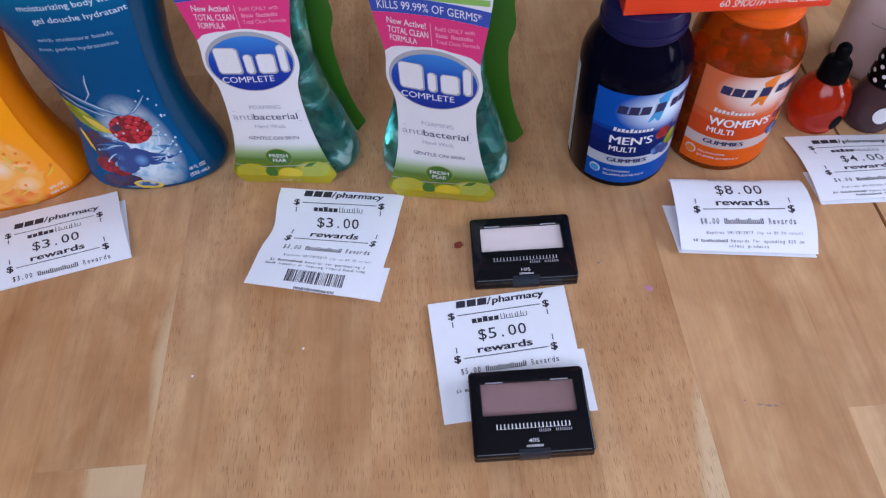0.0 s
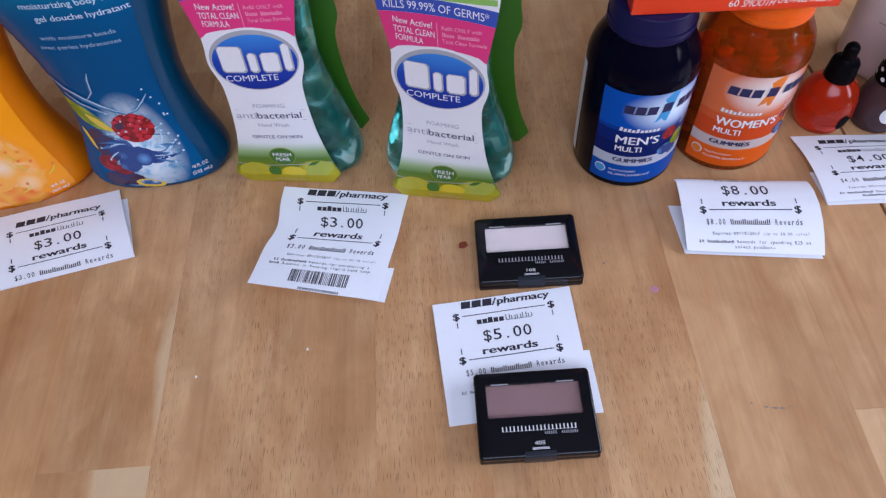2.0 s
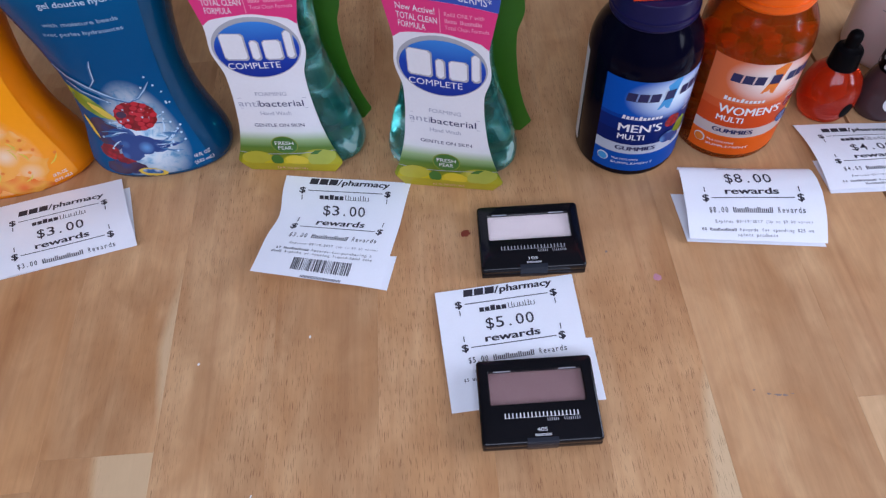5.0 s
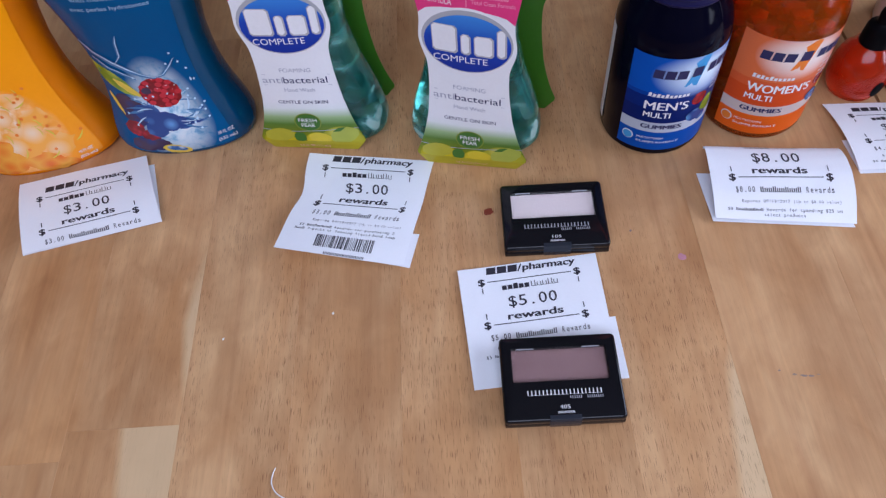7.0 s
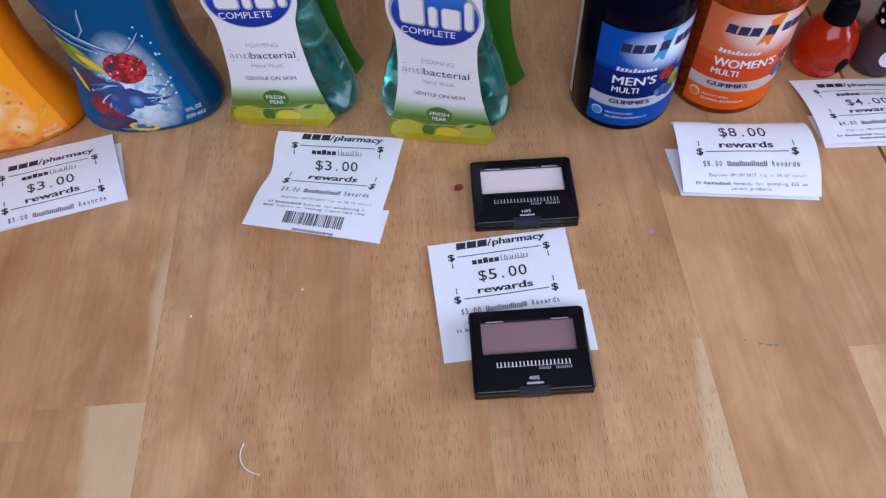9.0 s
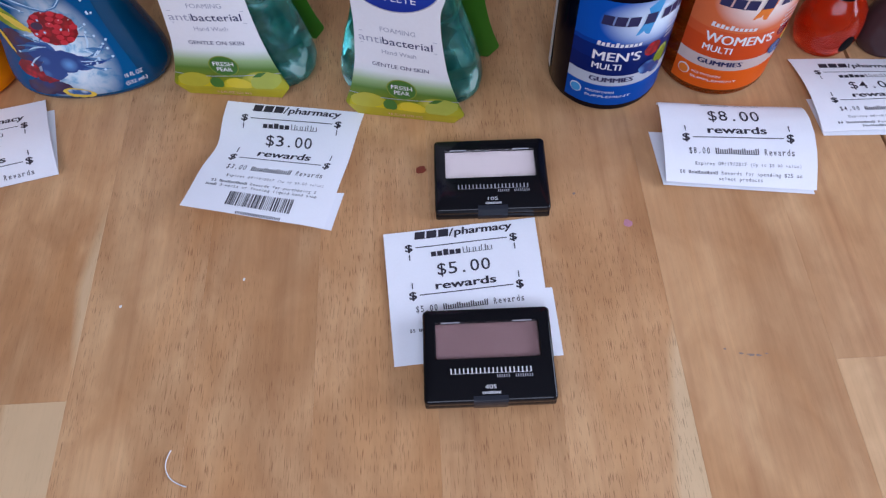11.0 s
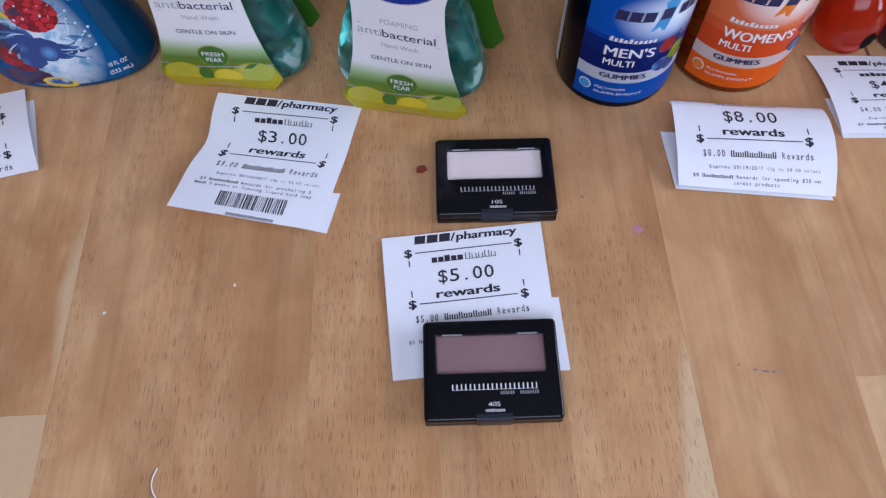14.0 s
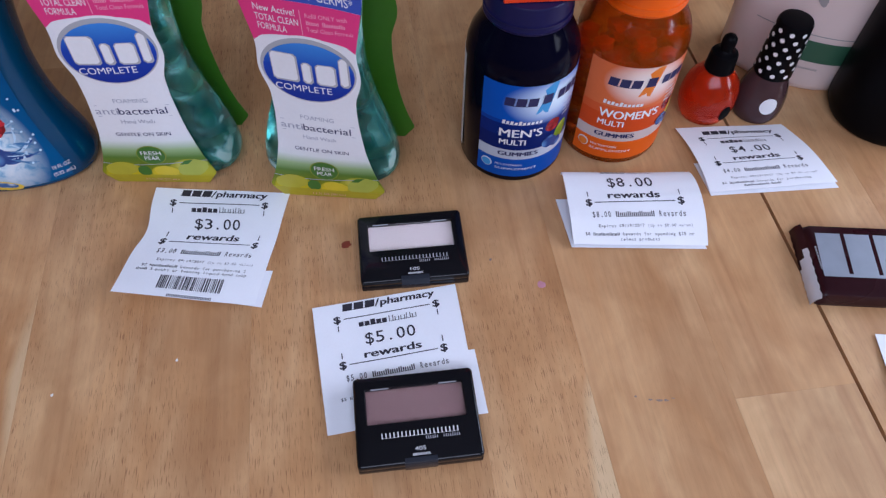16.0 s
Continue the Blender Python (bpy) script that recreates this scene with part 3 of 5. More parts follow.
def hand_soap(x, y, rz, cx, cy, lean, twist, label):
    it = thing("hand_soap", x, y, 0, rz, label, "soap bottle", "foaming hand soap refills")
    rings = []
    z = 0.0
    while z <= 150:
        a = smooth_between(SOAP, z) if z > 2 else between(SOAP, z)
        rings.append(oval(a, min(20.5, a * 0.62) if z > 3 else 18.5 + z * 0.6, z + 0.9, 44, cx, cy, 2.6))
        z += 2.0 if z < 12 else 5.0
    part("bottle", loft(rings), TEAL, it, "translucent teal plastic bottle", smooth=True)
    part("cap", loft([oval(r, r, h, 28, cx, cy) for r, h in ((15, 151), (15.5, 152), (15.5, 163), (14.5, 164))]), CARDLIGHT, it, "light green screw cap", smooth=True)
    # the card sleeve: front, back, floor and top strap

    def front(u, z, d):
        bend = -3.6 * max(0.0, (6 - z) / 6)
        bow = 0.0016 * u * u * min(1.0, z / 40)
        return (u, lean * z - bend * 0.25 + bow - twist * u * 1.15 * math.tanh(z / 70) + d, z + 0.4)

    def card(place, thick):
        bm = bmesh.new()
        lay = bm.loops.layers.uv.new("UVMap")
        zs = [0.0, 1.0, 2.0, 3.0] + [4.0 + 2.0 * k for k in range(75)]
        uvs, rows = {}, []
        for d in (0.0, thick):
            side = []
            for z in zs:
                w = smooth_between(PANEL, z) if z > 12 else between(PANEL, z)
                line = []
                for k in range(9):
                    u = w * (k / 4 - 1)
                    p = bm.verts.new(Vector(place(u, z, d)) * MM)
                    uvs[p] = (u / 66 + 0.5, z / 152)
                    line.append(p)
                side.append(line)
            rows.append(side)
        for side in rows:
            for a, b in zip(side, side[1:]):
                for k in range(8):
                    bm.faces.new((a[k], a[k + 1], b[k + 1], b[k]))
        f, g = rows
        for k in (0, 8):
            for n in range(len(zs) - 1):
                bm.faces.new((f[n][k], f[n + 1][k], g[n + 1][k], g[n][k]))
        for n in (0, len(zs) - 1):
            for k in range(8):
                bm.faces.new((f[n][k], f[n][k + 1], g[n][k + 1], g[n][k]))
        for face in bm.faces:
            for lp in face.loops:
                lp[lay].uv = uvs[lp.vert]
        return bm

    sleeve = part("front_panel", card(front, 0.5), SLEEVE, it, "white and green printed card front", smooth=True)
    back = lambda u, z, d: (u + 13.5, cy + 21.5 - 0.02 * z + d, z + 5.0)  # noqa: E731
    part("back_panel", card(back, 0.5), CARDGREEN, it, "green card back panel", smooth=True)
    strap = [(-27, 0), (27, 0), (35, 46), (-18, 46)]
    part("top_strap", slab(strap, lambda u, v, d: (u, 6.9 + v * 0.8, 152.6 + 10 * math.sin(v / 46 * math.pi) + v * 0.1 - d), 0.5), CARDLIGHT, it)

    def on(u, z):
        p = front(u, z, -0.12)
        return p

    def on2(u, z):
        return front(u, z, -0.24)

    def on3(u, z):
        return front(u, z, -0.36)

    def ink(name, bm, m):
        return part(name, bm, m, sleeve)

    # printed bands
    n = 12
    w = lambda z: smooth_between(PANEL, z) - 0.15  # noqa: E731
    bm = bmesh.new()
    lo = [bm.verts.new(Vector(on(s * w(113), 113.0 + 6.5 * math.sqrt(max(0, 1 - s * s)))) * MM) for s in [k / n * 2 - 1 for k in range(n + 1)]]
    hi = [bm.verts.new(Vector(on(s * w(137), 137.0 - 3.0 * s * s + 2)) * MM) for s in [k / n * 2 - 1 for k in range(n + 1)]]
    for k in range(n):
        bm.faces.new((lo[k], lo[k + 1], hi[k + 1], hi[k]))
    ink("magenta_band", bm, PINK)
    bm = bmesh.new()
    lo = [bm.verts.new(Vector(on(s * w(138), 137.0 - 3.0 * s * s + 2.05)) * MM) for s in [k / n * 2 - 1 for k in range(n + 1)]]
    hi = [bm.verts.new(Vector(on(s * w(146), 147.0 - 3.0 * s * s + 1)) * MM) for s in [k / n * 2 - 1 for k in range(n + 1)]]
    for k in range(n):
        bm.faces.new((lo[k], lo[k + 1], hi[k + 1], hi[k]))
    ink("blue_band", bm, BLUEINK)
    ink("green_top", patch(-w(150) + 1, w(150) - 1, 148.2, 151.5, 8, 1, on), CARDLIGHT)
    ink("lettering", letters("KILLS 99.99% OF GERMS*", -26.5, 140.2, 53, 4.6, lambda u, z: on2(u, z - 3.0 * (u / 30) ** 2 + 1), 0.004), WHITEINK)
    ink("lettering", letters("New Active!", -22.3, 131.3, 20.5, 3.7, on2, 0.004), WHITEINK)
    ink("lettering", letters("TOTAL CLEAN", -22.3, 125.9, 21.5, 3.7, on2, 0.005), WHITEINK)
    ink("lettering", letters("FORMULA", -21.6, 120.9, 14.5, 3.7, on2, 0.005), WHITEINK)
    ink("rule", stroke([(0.6, 121), (0.6, 135)], 0.35, on2, 1.0), PALEPINK)
    ink("lettering", letters("Refill ONLY with", 3, 131.2, 20, 2.4, on2), PALEPINK)
    ink("word_bar", bars([1, .7, .7, .7, 0, 1, .7, .7, .8, .7, .9, .7], 3, 127.3, 19, 2.4, on2), PALEPINK)
    ink("lettering", letters("Total Clean Formula", 3, 123.4, 22.5, 2.4, on2), PALEPINK)
    ink("white_halo", blot(ellipse(0, 99.0, 26.4, 21.3, 44, 7), on2), WHITEINK)
    ink("oval_rim", blot(ellipse(0, 98.6, 25.0, 20.2, 44, 7), on3), RIMGREY)
    ink("oval", blot(ellipse(0.2, 97.6, 23.8, 18.4, 44, 7), lambda u, z: front(u, z, -0.5)), OVALBLUE)
    big = lambda u, z: front(u, z, -0.62)  # noqa: E731
    bigger = lambda u, z: front(u, z, -0.56)  # noqa: E731
    # the emblem, as plain rounded blocks
    for m, place, grow in ((RIMGREY, bigger, 0.7), (WHITEINK, big, 0.0)):
        for u, v, wd, h in ((-18.6, 91.6, 12.8, 16.6), (-2.8, 91.6, 4.2, 12.2), (4.4, 91.6, 9.4, 12.2), (16.6, 92.0, 4.0, 17.4)):
            k = 1.5
            ring = [(u - grow + a * (wd + 2 * grow) + (k if a == 0 else -k) * e + 0.4 * grow, v - grow + b * (h + 2 * grow) + (k if b == 0 else -k) * g - 0.4 * grow)
                    for a, b, e, g in ((0, 0, 1, 0), (1, 0, 1, 0), (1, 0, 0, 1), (1, 1, 0, 1), (1, 1, 1, 0), (0, 1, 1, 0), (0, 1, 0, 1), (0, 0, 0, 1))]
            ink("emblem_block", blot(ring, place), m)
    ink("lettering", letters("COMPLETE", -18.8, 84.6, 30.0, 4.2, big, 0.012, 0.0, 0.03), WHITEINK)
    ink("lettering", letters("FOAMING", -8.8, 64.5, 18.5, 3.0, on), GREYINK)
    ink("lettering", letters("anti", -21.0, 56.2, 12.5, 4.8, on), GREYINK)
    ink("lettering", letters("bacterial", -8.2, 56.2, 26.5, 4.8, on, 0.004), NAVYINK)
    ink("rule", stroke([(-20.5, 62.4), (20.5, 62.4)], 0.28, on, 1.0), GREYINK)
    ink("rule", stroke([(-20.5, 54.6), (20.5, 54.6)], 0.28, on, 1.0), GREYINK)
    ink("lettering", letters("Hand Wash", -9.2, 49.5, 18.5, 2.9, on), GREYINK)
    ink("lettering", letters("GENTLE ON SKIN", -15.5, 39.8, 31, 2.7, on, 0.004), NAVYINK)
    ink("bottom_fold", patch(-1, 1, 0.4, 7.6, 14, 3, lambda t, z: front(t * (between(PANEL, z) - 0.2), z, -0.14)), PEARFOLD)
    for k, (u, v, a, b, turn, m) in enumerate(((-21.5, 12.5, 9.6, 5.6, 8, PEARYELLOW), (5.0, 10.8, 7.4, 4.2, -6, PEARBRIGHT), (21.5, 13.2, 10.0, 6.4, 24, PEARPALE), (-8.0, 11.0, 4.0, 4.4, 0, GREENDARK))):
        ink("printed_pear", blot(ellipse(u, v, a, b, 24, turn, 0.10, k), lambda p, z, k=k: front(p, max(z, 7.4), -0.16 - 0.03 * k)), m)
    ink("leaf", blot([(14, 16.2), (18, 19.6), (23, 20.2), (19, 16.6)], lambda u, z: front(u, z, -0.34)), GREENDARK)
    ink("rule", stroke([(-31.4, 17.6), (-20, 15.8), (-8, 16.0), (8, 17.0), (20, 18.4), (31.4, 19.6)], 0.5, on, 1.0), GREYINK)
    ink("badge_rim", blot(ellipse(-0.5, 24.3, 8.6, 7.6, 32), on2), PEARGREEN)
    ink("badge", blot(ellipse(-0.5, 24.3, 8.0, 7.0, 32), on3), GREENDARK)
    ink("lettering", letters("FRESH", -6.3, 24.7, 11.8, 3.0, lambda u, z: front(u, z, -0.5), 0.004), WHITEINK)
    ink("lettering", letters("PEAR", -4.9, 20.6, 8.8, 3.0, lambda u, z: front(u, z, -0.5), 0.004), WHITEINK)
    ink("lettering", letters("7.5 FL OZ (221 mL)", -10, 2.2, 20, 1.8, on2), PALEPINK)
    return it


hand_soap(-92.0, 176.2, -8.0, 4.5, 24, 0.036, -0.05, "teal hand soap bottle in a card sleeve, beside blue wash")
hand_soap(8.6, 151.4, -11.7, -1.0, 29, 0.012, 0.14, "teal hand soap bottle in a card sleeve, beside vitamin jars")

WASH = [(0, 41), (3, 45), (8, 46.6), (14, 45.8), (22, 44.2), (29, 42.2), (40, 39.2), (52, 37.0), (66, 36.0), (80, 36.2), (100, 38.8), (119, 42.6), (131, 45.0), (150, 47.0), (168, 46.4), (182, 42), (192, 33), (198, 22)]


def body_wash(x, y, rz, plastic, art, capmat, label):
    it = thing("body_wash", x, y, 0, rz, label, "body wash bottle", "body wash bottles")
    rings = []
    z = 0.0
    while z <= 198:
        a = smooth_between(WASH, z) if z > 3 else between(WASH, z)
        rings.append(oval(a, a * 0.60, z + 0.3, 48, 0, 0, 2.3))
        z += 1.5 if z < 9 else 4.5
    part("bottle", loft(rings), plastic, it, smooth=True)
    part("cap", loft([oval(a, b, h, 32) for a, b, h in ((24, 17, 197), (25, 18, 199), (25, 18, 214), (23, 16, 217))]), capmat, it, "flip-top cap", smooth=True)

    def on(u, z, lift=0.5):
        a = smooth_between(WASH, max(z, 3))
        b = a * 0.60
        k = max(0.0, 1 - abs(u / a) ** 2.3) ** (1 / 2.3)
        return (u * (1 + lift / 60), -b * k - lift, z + 0.3)

    label_ob = part("label", patch(-1, 1, 6, 190, 20, 46, lambda s, z: on((s - 0.10) * (smooth_between(WASH, max(z, 3)) - 3) * 0.88 - 1.0, z)), art, it, "printed front label", smooth=True)
    return it, label_ob, on


wash, art, on = body_wash(-179.0, 206.0, 2.0, BLUEPLASTIC, BLUELABEL, NAVYCAP, "deep blue body wash bottle with a berry splash label")


def over(lift):
    return lambda u, z: on(u, z, lift)


def ink(name, bm, m):
    return part(name, bm, m, art)


rnd = random.Random(4)
PRINTED = [(-24, 63, 15, 5.5, -46, LEAFPRINT), (-17, 57, 9, 2.4, -46, YELLOWPRINT), (-21, 40, 9, 12, 20, BERRYDARK), (-24, 26, 6, 6, 0, RASPBERRY), (-16, 20, 6, 5, 0, RASPBERRY), (-12, 38, 8, 7, 0, BLUEBERRY), (-2, 31, 9, 7.5, 0, BLUEBERRY),
           (-10, 26, 7, 6.5, 0, BLUEBERRY), (7, 29, 6, 5, 0, BLUEBERRY), (-23, 13, 8, 6, 0, BERRYDARK), (-12, 13, 7, 5, 0, BERRYDARK), (-29, 44, 1.3, 8, 14, YELLOWPRINT), (-3, 8.5, 9, 4.0, -14, YELLOWPRINT), (-3, 9.5, 6.5, 2.2, -14, SPLASH)]
for k, (u, v, a, b, turn, m) in enumerate(PRINTED):
    ink("printed_fruit", blot(ellipse(u, v, a, b, 22, turn, 0.16, k), over(0.62 + 0.02 * k)), m)
# the raspberry: a dark bed with round drupelets, each with a small highlight, and a hollow
ink("printed_raspberry", blot(ellipse(1.5, 53, 12.0, 11.2, 30, -12, 0.05, 3), over(0.95)), RASPBERRY)
for ring_n, (ra, rb) in ((14, (10.2, 9.4)), (9, (6.4, 6.0)), (4, (2.6, 2.4))):
    for k in range(ring_n):
        w = 2 * math.pi * (k + 0.3) / ring_n
        u, v = 1.5 + ra * math.cos(w) - 0.2 * rb * math.sin(w) * -1, 53 + rb * math.sin(w) - 0.2 * ra * math.cos(w)
        ink("drupelet", blot(ellipse(u, v, 2.1, 1.75, 12), over(0.98 + 0.002 * k)), DRUPELET if (k + ring_n) % 3 else RASPBERRY)
        if k % 3 == 1 and v > 51:
            ink("glint", blot(ellipse(u + 0.3, v + 0.8, 0.45, 0.3, 8), over(1.03)), WHITEINK)
ink("hollow", blot(ellipse(-6.0, 55.0, 3.0, 2.6, 16, 0, 0.1, 5), over(1.06)), BERRYDARK)
# thrown water: dark-edged strands with pale cores, fanning out from the fruit
for k in range(34):
    w = rnd.uniform(-0.9, 1.1) if k % 3 else rnd.uniform(1.9, 3.3)
    r0, r1 = rnd.uniform(8, 14), rnd.uniform(14, 24)
    bend = rnd.uniform(-0.5, 0.5)
    path = []
    for n in range(6):
        r = r0 + (r1 - r0) * n / 5
        path.append((min(29, max(-31, 0 + 1.05 * r * math.cos(w + bend * n / 5))), max(5, 36 + r * math.sin(w + bend * n / 5))))
    wide = rnd.uniform(0.7, 2.2)
    ink("splash", stroke(path, wide, over(0.9 + 0.001 * k), 0.25), STRAND if k % 5 < 2 else (WATER if k % 5 < 4 else BLUEBERRY))
    if k % 2:
        ink("droplet", blot(ellipse(path[-1][0] + 1, path[-1][1] + 1, 0.7, 0.8, 10), over(1.18)), WATER)
for k, (path, wide) in enumerate([([(-31, 92), (-26, 84), (-18, 77), (-10, 71), (-4, 67), (2, 64)], 4.2), ([(-16, 76), (-11, 82), (-9, 92), (-7, 97)], 2.4), ([(2, 64), (8, 66), (13, 71), (17, 76)], 2.4), ([(-28, 80), (-22, 73), (-14, 68), (-8, 64)], 2.6)]):
    ink("splash", stroke(path, wide, over(1.2 + 0.02 * k), 0.25), STRAND)
    ink("splash", stroke([(u + 0.4, v + 0.5) for u, v in path], wide * 0.28, over(1.3 + 0.02 * k), 0.25), WATER)
for k in range(9):
    ink("droplet", blot(ellipse(rnd.uniform(-12, 26), rnd.uniform(62, 84) - k, 0.6, 0.75, 10), over(1.4)), WATER)
for txt, v, w, cap, m, x in (("moisturizing body wash", 143.0, 50, 3.6, WATER, -19), ("gel douche hydratant", 135.0, 47, 3.6, WATER, -15), ("with moisture beads", 122.5, 39, 2.8, PALEBLUE, -19), ("avec perles hydratantes", 115.8, 42, 2.8, PALEBLUE, -22)):
    ink("lettering", letters(txt, x, v, w, cap, over(0.75), 0.006), m)
ink("word_bar", bars([1, 0, 1, .7, .7, .7, .7, 0, 1, .7, .7, .7, .7, .7], -20, 152, 56, 6, over(0.75)), WATER)
ink("lettering", letters("18 FL OZ", 25, 14.5, 9.5, 2.6, over(0.9), 0.004), WHITEINK)
ink("lettering", letters("(532 mL)", 24, 9.5, 11.5, 2.6, over(0.9), 0.006), WHITEINK)

wash2, art, on = body_wash(-271.0, 199.0, 14.0, ORANGEPLASTIC, ORANGELABEL, ORANGECAP, "bright orange body wash bottle with a citrus splash label")
for k, (u, v, a, b, turn) in enumerate([(-22, 20, 16, 13, 20), (0, 12, 14, 8, -30), (-30, 40, 12, 12, 0), (12, 8, 7, 3.5, -30)]):
    ink("printed_citrus", blot(ellipse(u, v, a, b, 24, turn, 0.12, k), over(0.65 + 0.03 * k)), CITRUS)
for k, (u, v, a, b) in enumerate(((-2, 30, 13, 11), (8, 44, 9, 8), (14, 22, 9, 7), (-12, 50, 8, 9), (2, 60, 6, 7))):
    ink("printed_foam", blot(ellipse(u, v, a, b, 26, 20 * k, 0.34, 30 + k), over(0.78 + 0.02 * k)), FOAM)
for k in range(16):
    u0, v0 = rnd.uniform(-18, 28), rnd.uniform(10, 66)
    w = rnd.uniform(-0.4, 1.8)
    path = [(u0 + s * 5 * math.cos(w + 0.3 * s), v0 + s * 5 * math.sin(w + 0.3 * s)) for s in (0, 0.5, 1.0, 1.5)]
    ink("splash", stroke(path, rnd.uniform(0.7, 1.6), over(0.9 + 0.01 * k), 0.2), YELLOWPRINT)
    ink("droplet", blot(ellipse(u0 + 5, v0 + 6, 1.0, 1.1, 12), over(1.1)), ORANGEMARK)
ink("lettering", letters("18 FL OZ", 20, 11.0, 8.5, 2.2, over(0.9), 0.004), WHITEINK)
ink("lettering", letters("(532 mL)", 19, 6.8, 10.5, 2.2, over(0.9), 0.006), WHITEINK)

JAR = [(30.5, 0.3), (33.0, 1.2), (34.0, 3.5), (34.0, 81.0), (33.4, 86.0), (31.6, 91.5), (28.8, 96.5), (26.4, 100.5), (24.6, 103.5), (23.0, 107.0)]
CAPROWS = [(24.4, 104.6), (25.2, 105.4), (25.2, 107.4), (24.7, 108.0), (24.7, 119.5), (23.9, 120.8), (22.0, 121.4)]
RJ = 32.0


def vitamin_jar(x, y, start, plastic, capmat, art, label, words, mark, low, tx):
    it = thing("vitamin_jar", x, y, 0, 0, label, "vitamin jar", "vitamin jars")
    part("jar", lathe([(r * RJ / 34, z) for r, z in JAR], 56), plastic, it, smooth=True)
    cap_ob = part("cap", lathe([(r * RJ / 34, z) for r, z in CAPROWS], 72), capmat, it, "smooth plastic cap with ring beads", smooth=True)
    for zz in (105.8, 109.4):
        part("ring", loft([oval(r, r, zz + h, 64) for r, h in ((23.2, 0.0), (24.1, 0.5), (24.2, 1.0), (23.2, 1.5))]), capmat, cap_ob, smooth=True)

    def on(u, v, lift=0.18):
        w = radians(start) + u / RJ
        return ((RJ + lift) * math.cos(w), (RJ + lift) * math.sin(w), v)

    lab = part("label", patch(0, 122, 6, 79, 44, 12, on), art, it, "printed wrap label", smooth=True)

    def ink(name, bm, m):
        return part(name, bm, m, lab)

    part("back_label", patch(-36, -19, 8, 80, 10, 6, on), WHITEINK, it, "white back label", smooth=True)
    a = lambda u, v: on(u, v, 0.3)  # noqa: E731
    b = lambda u, v: on(u, v, 0.60)  # noqa: E731
    ink("brand_mark", blot([(tx + 19, 58), (tx + 26.5, 57.5), (tx + 31.5, 78.5), (tx + 28, 79), (tx + 22.5, 75), (tx + 24, 71)], a), mark)
    ink("word_bar", bars([1, 1, 1], tx, 64.5, 19.5, 6.0, b, 0.16, 0.12, 0.0, 0.34), NAVYINK)
    ink("word_bar", bars([1], tx + 21, 65.0, 7.5, 6.6, b, 0.24, 0.1, 0.0, 0.34), NAVYINK)
    ink("word_bar", bars([1, 1, 1], tx + 31, 65.6, 17, 6.0, b, 0.16, 0.12, 0.0, 0.34), NAVYINK)
    ink("word_bar", bars([1, .8, .9, .7, 1, .7, .7, .7, .7, .7], tx, 50.2, 24, 3.0, a, 0.3, 0.15, 0.0, 0.34), SILVER)
    for d, lift in ((-0.22, 0.30), (0.0, 0.34), (0.22, 0.38)):
        thick = lambda u, v, lift=lift: on(u, v, lift)  # noqa: E731
        ink("lettering", letters(words[0], tx - 0.5 + d, 40.2, words[1] * 0.94, 6.2, thick), WHITEINK)
        ink("lettering", letters("MULTI", tx + 0.6 * d, 33.8, 15.5, 4.3, thick), WHITEINK)
        ink("lettering", letters("GUMMIES", tx + 1.3 * d, 24.4, 24, 3.4, thick), low)
    ink("lettering", letters("MULTIVITAMIN", tx - 1, 15.5, 16, 1.7, a), WHITEINK)
    ink("lettering", letters("SUPPLEMENT", tx - 1, 12.0, 26, 1.7, a), WHITEINK)
    ink("round_mark", blot(ellipse(6.5, 15.5, 3.6, 3.6, 20), a), SILVER)
    ink("round_mark", blot(ellipse(6.5, 15.5, 3.0, 3.0, 20), b), mark)
    ink("printed_cherry", blot(ellipse(tx + words[1] + 5, 45, 5.2, 5.0, 20, 0, 0.1, 1), a), RASPBERRY)
    ink("printed_apple", blot(ellipse(tx + words[1] + 13, 36, 5.2, 7.5, 20, -15), a), LEAFPRINT if mark is SKYMARK else YELLOWPRINT)
    ink("printed_blueberry", blot(ellipse(tx + words[1] + 4, 32, 5.2, 4.6, 20, 0, 0.15, 2), b), BLUEBERRY)
    ink("printed_blueberry", blot(ellipse(tx + words[1] + 10, 29, 4.0, 3.6, 20, 0, 0.15, 3), b), BLUEBERRY)
    for k in range(4):
        ink("word_bar", bars([1] * 9, tx + 39, 48 + 3.2 * k, 14, 1.5, a), SILVER)
    return it


vitamin_jar(126.6, 181, -142, NAVYBOTTLE, NAVYCAP, MENLABEL, "dark navy vitamin gummy jar with a blue label", ("MEN'S", 27), SKYMARK, NAVYINK, 13.2)
jar = vitamin_jar(192.8, 187.5, -150, AMBER, ORANGECAP, WOMENLABEL, "translucent orange vitamin gummy jar with an orange label", ("WOMEN'S", 39), ORANGEMARK, NAVYINK, 12.5)
bm = bmesh.new()
rnd = random.Random(9)
for k in range(110):
    r, w = 26 * math.sqrt(rnd.random()), rnd.uniform(0, 6.28)
    g = bmesh.ops.create_icosphere(bm, subdivisions=1, radius=0.0062)["verts"]
    bmesh.ops.scale(bm, vec=(1, 0.8, 0.75), verts=g)
    bmesh.ops.translate(bm, vec=(r * MM * math.cos(w) * 0.86, r * MM * math.sin(w) * 0.86, (9 + 72 * (k / 110)) * MM), verts=g)
part("gummies", bm, GUMMY, jar, "heap of red-orange gummies inside", smooth=True)["kind"] = "stuff"

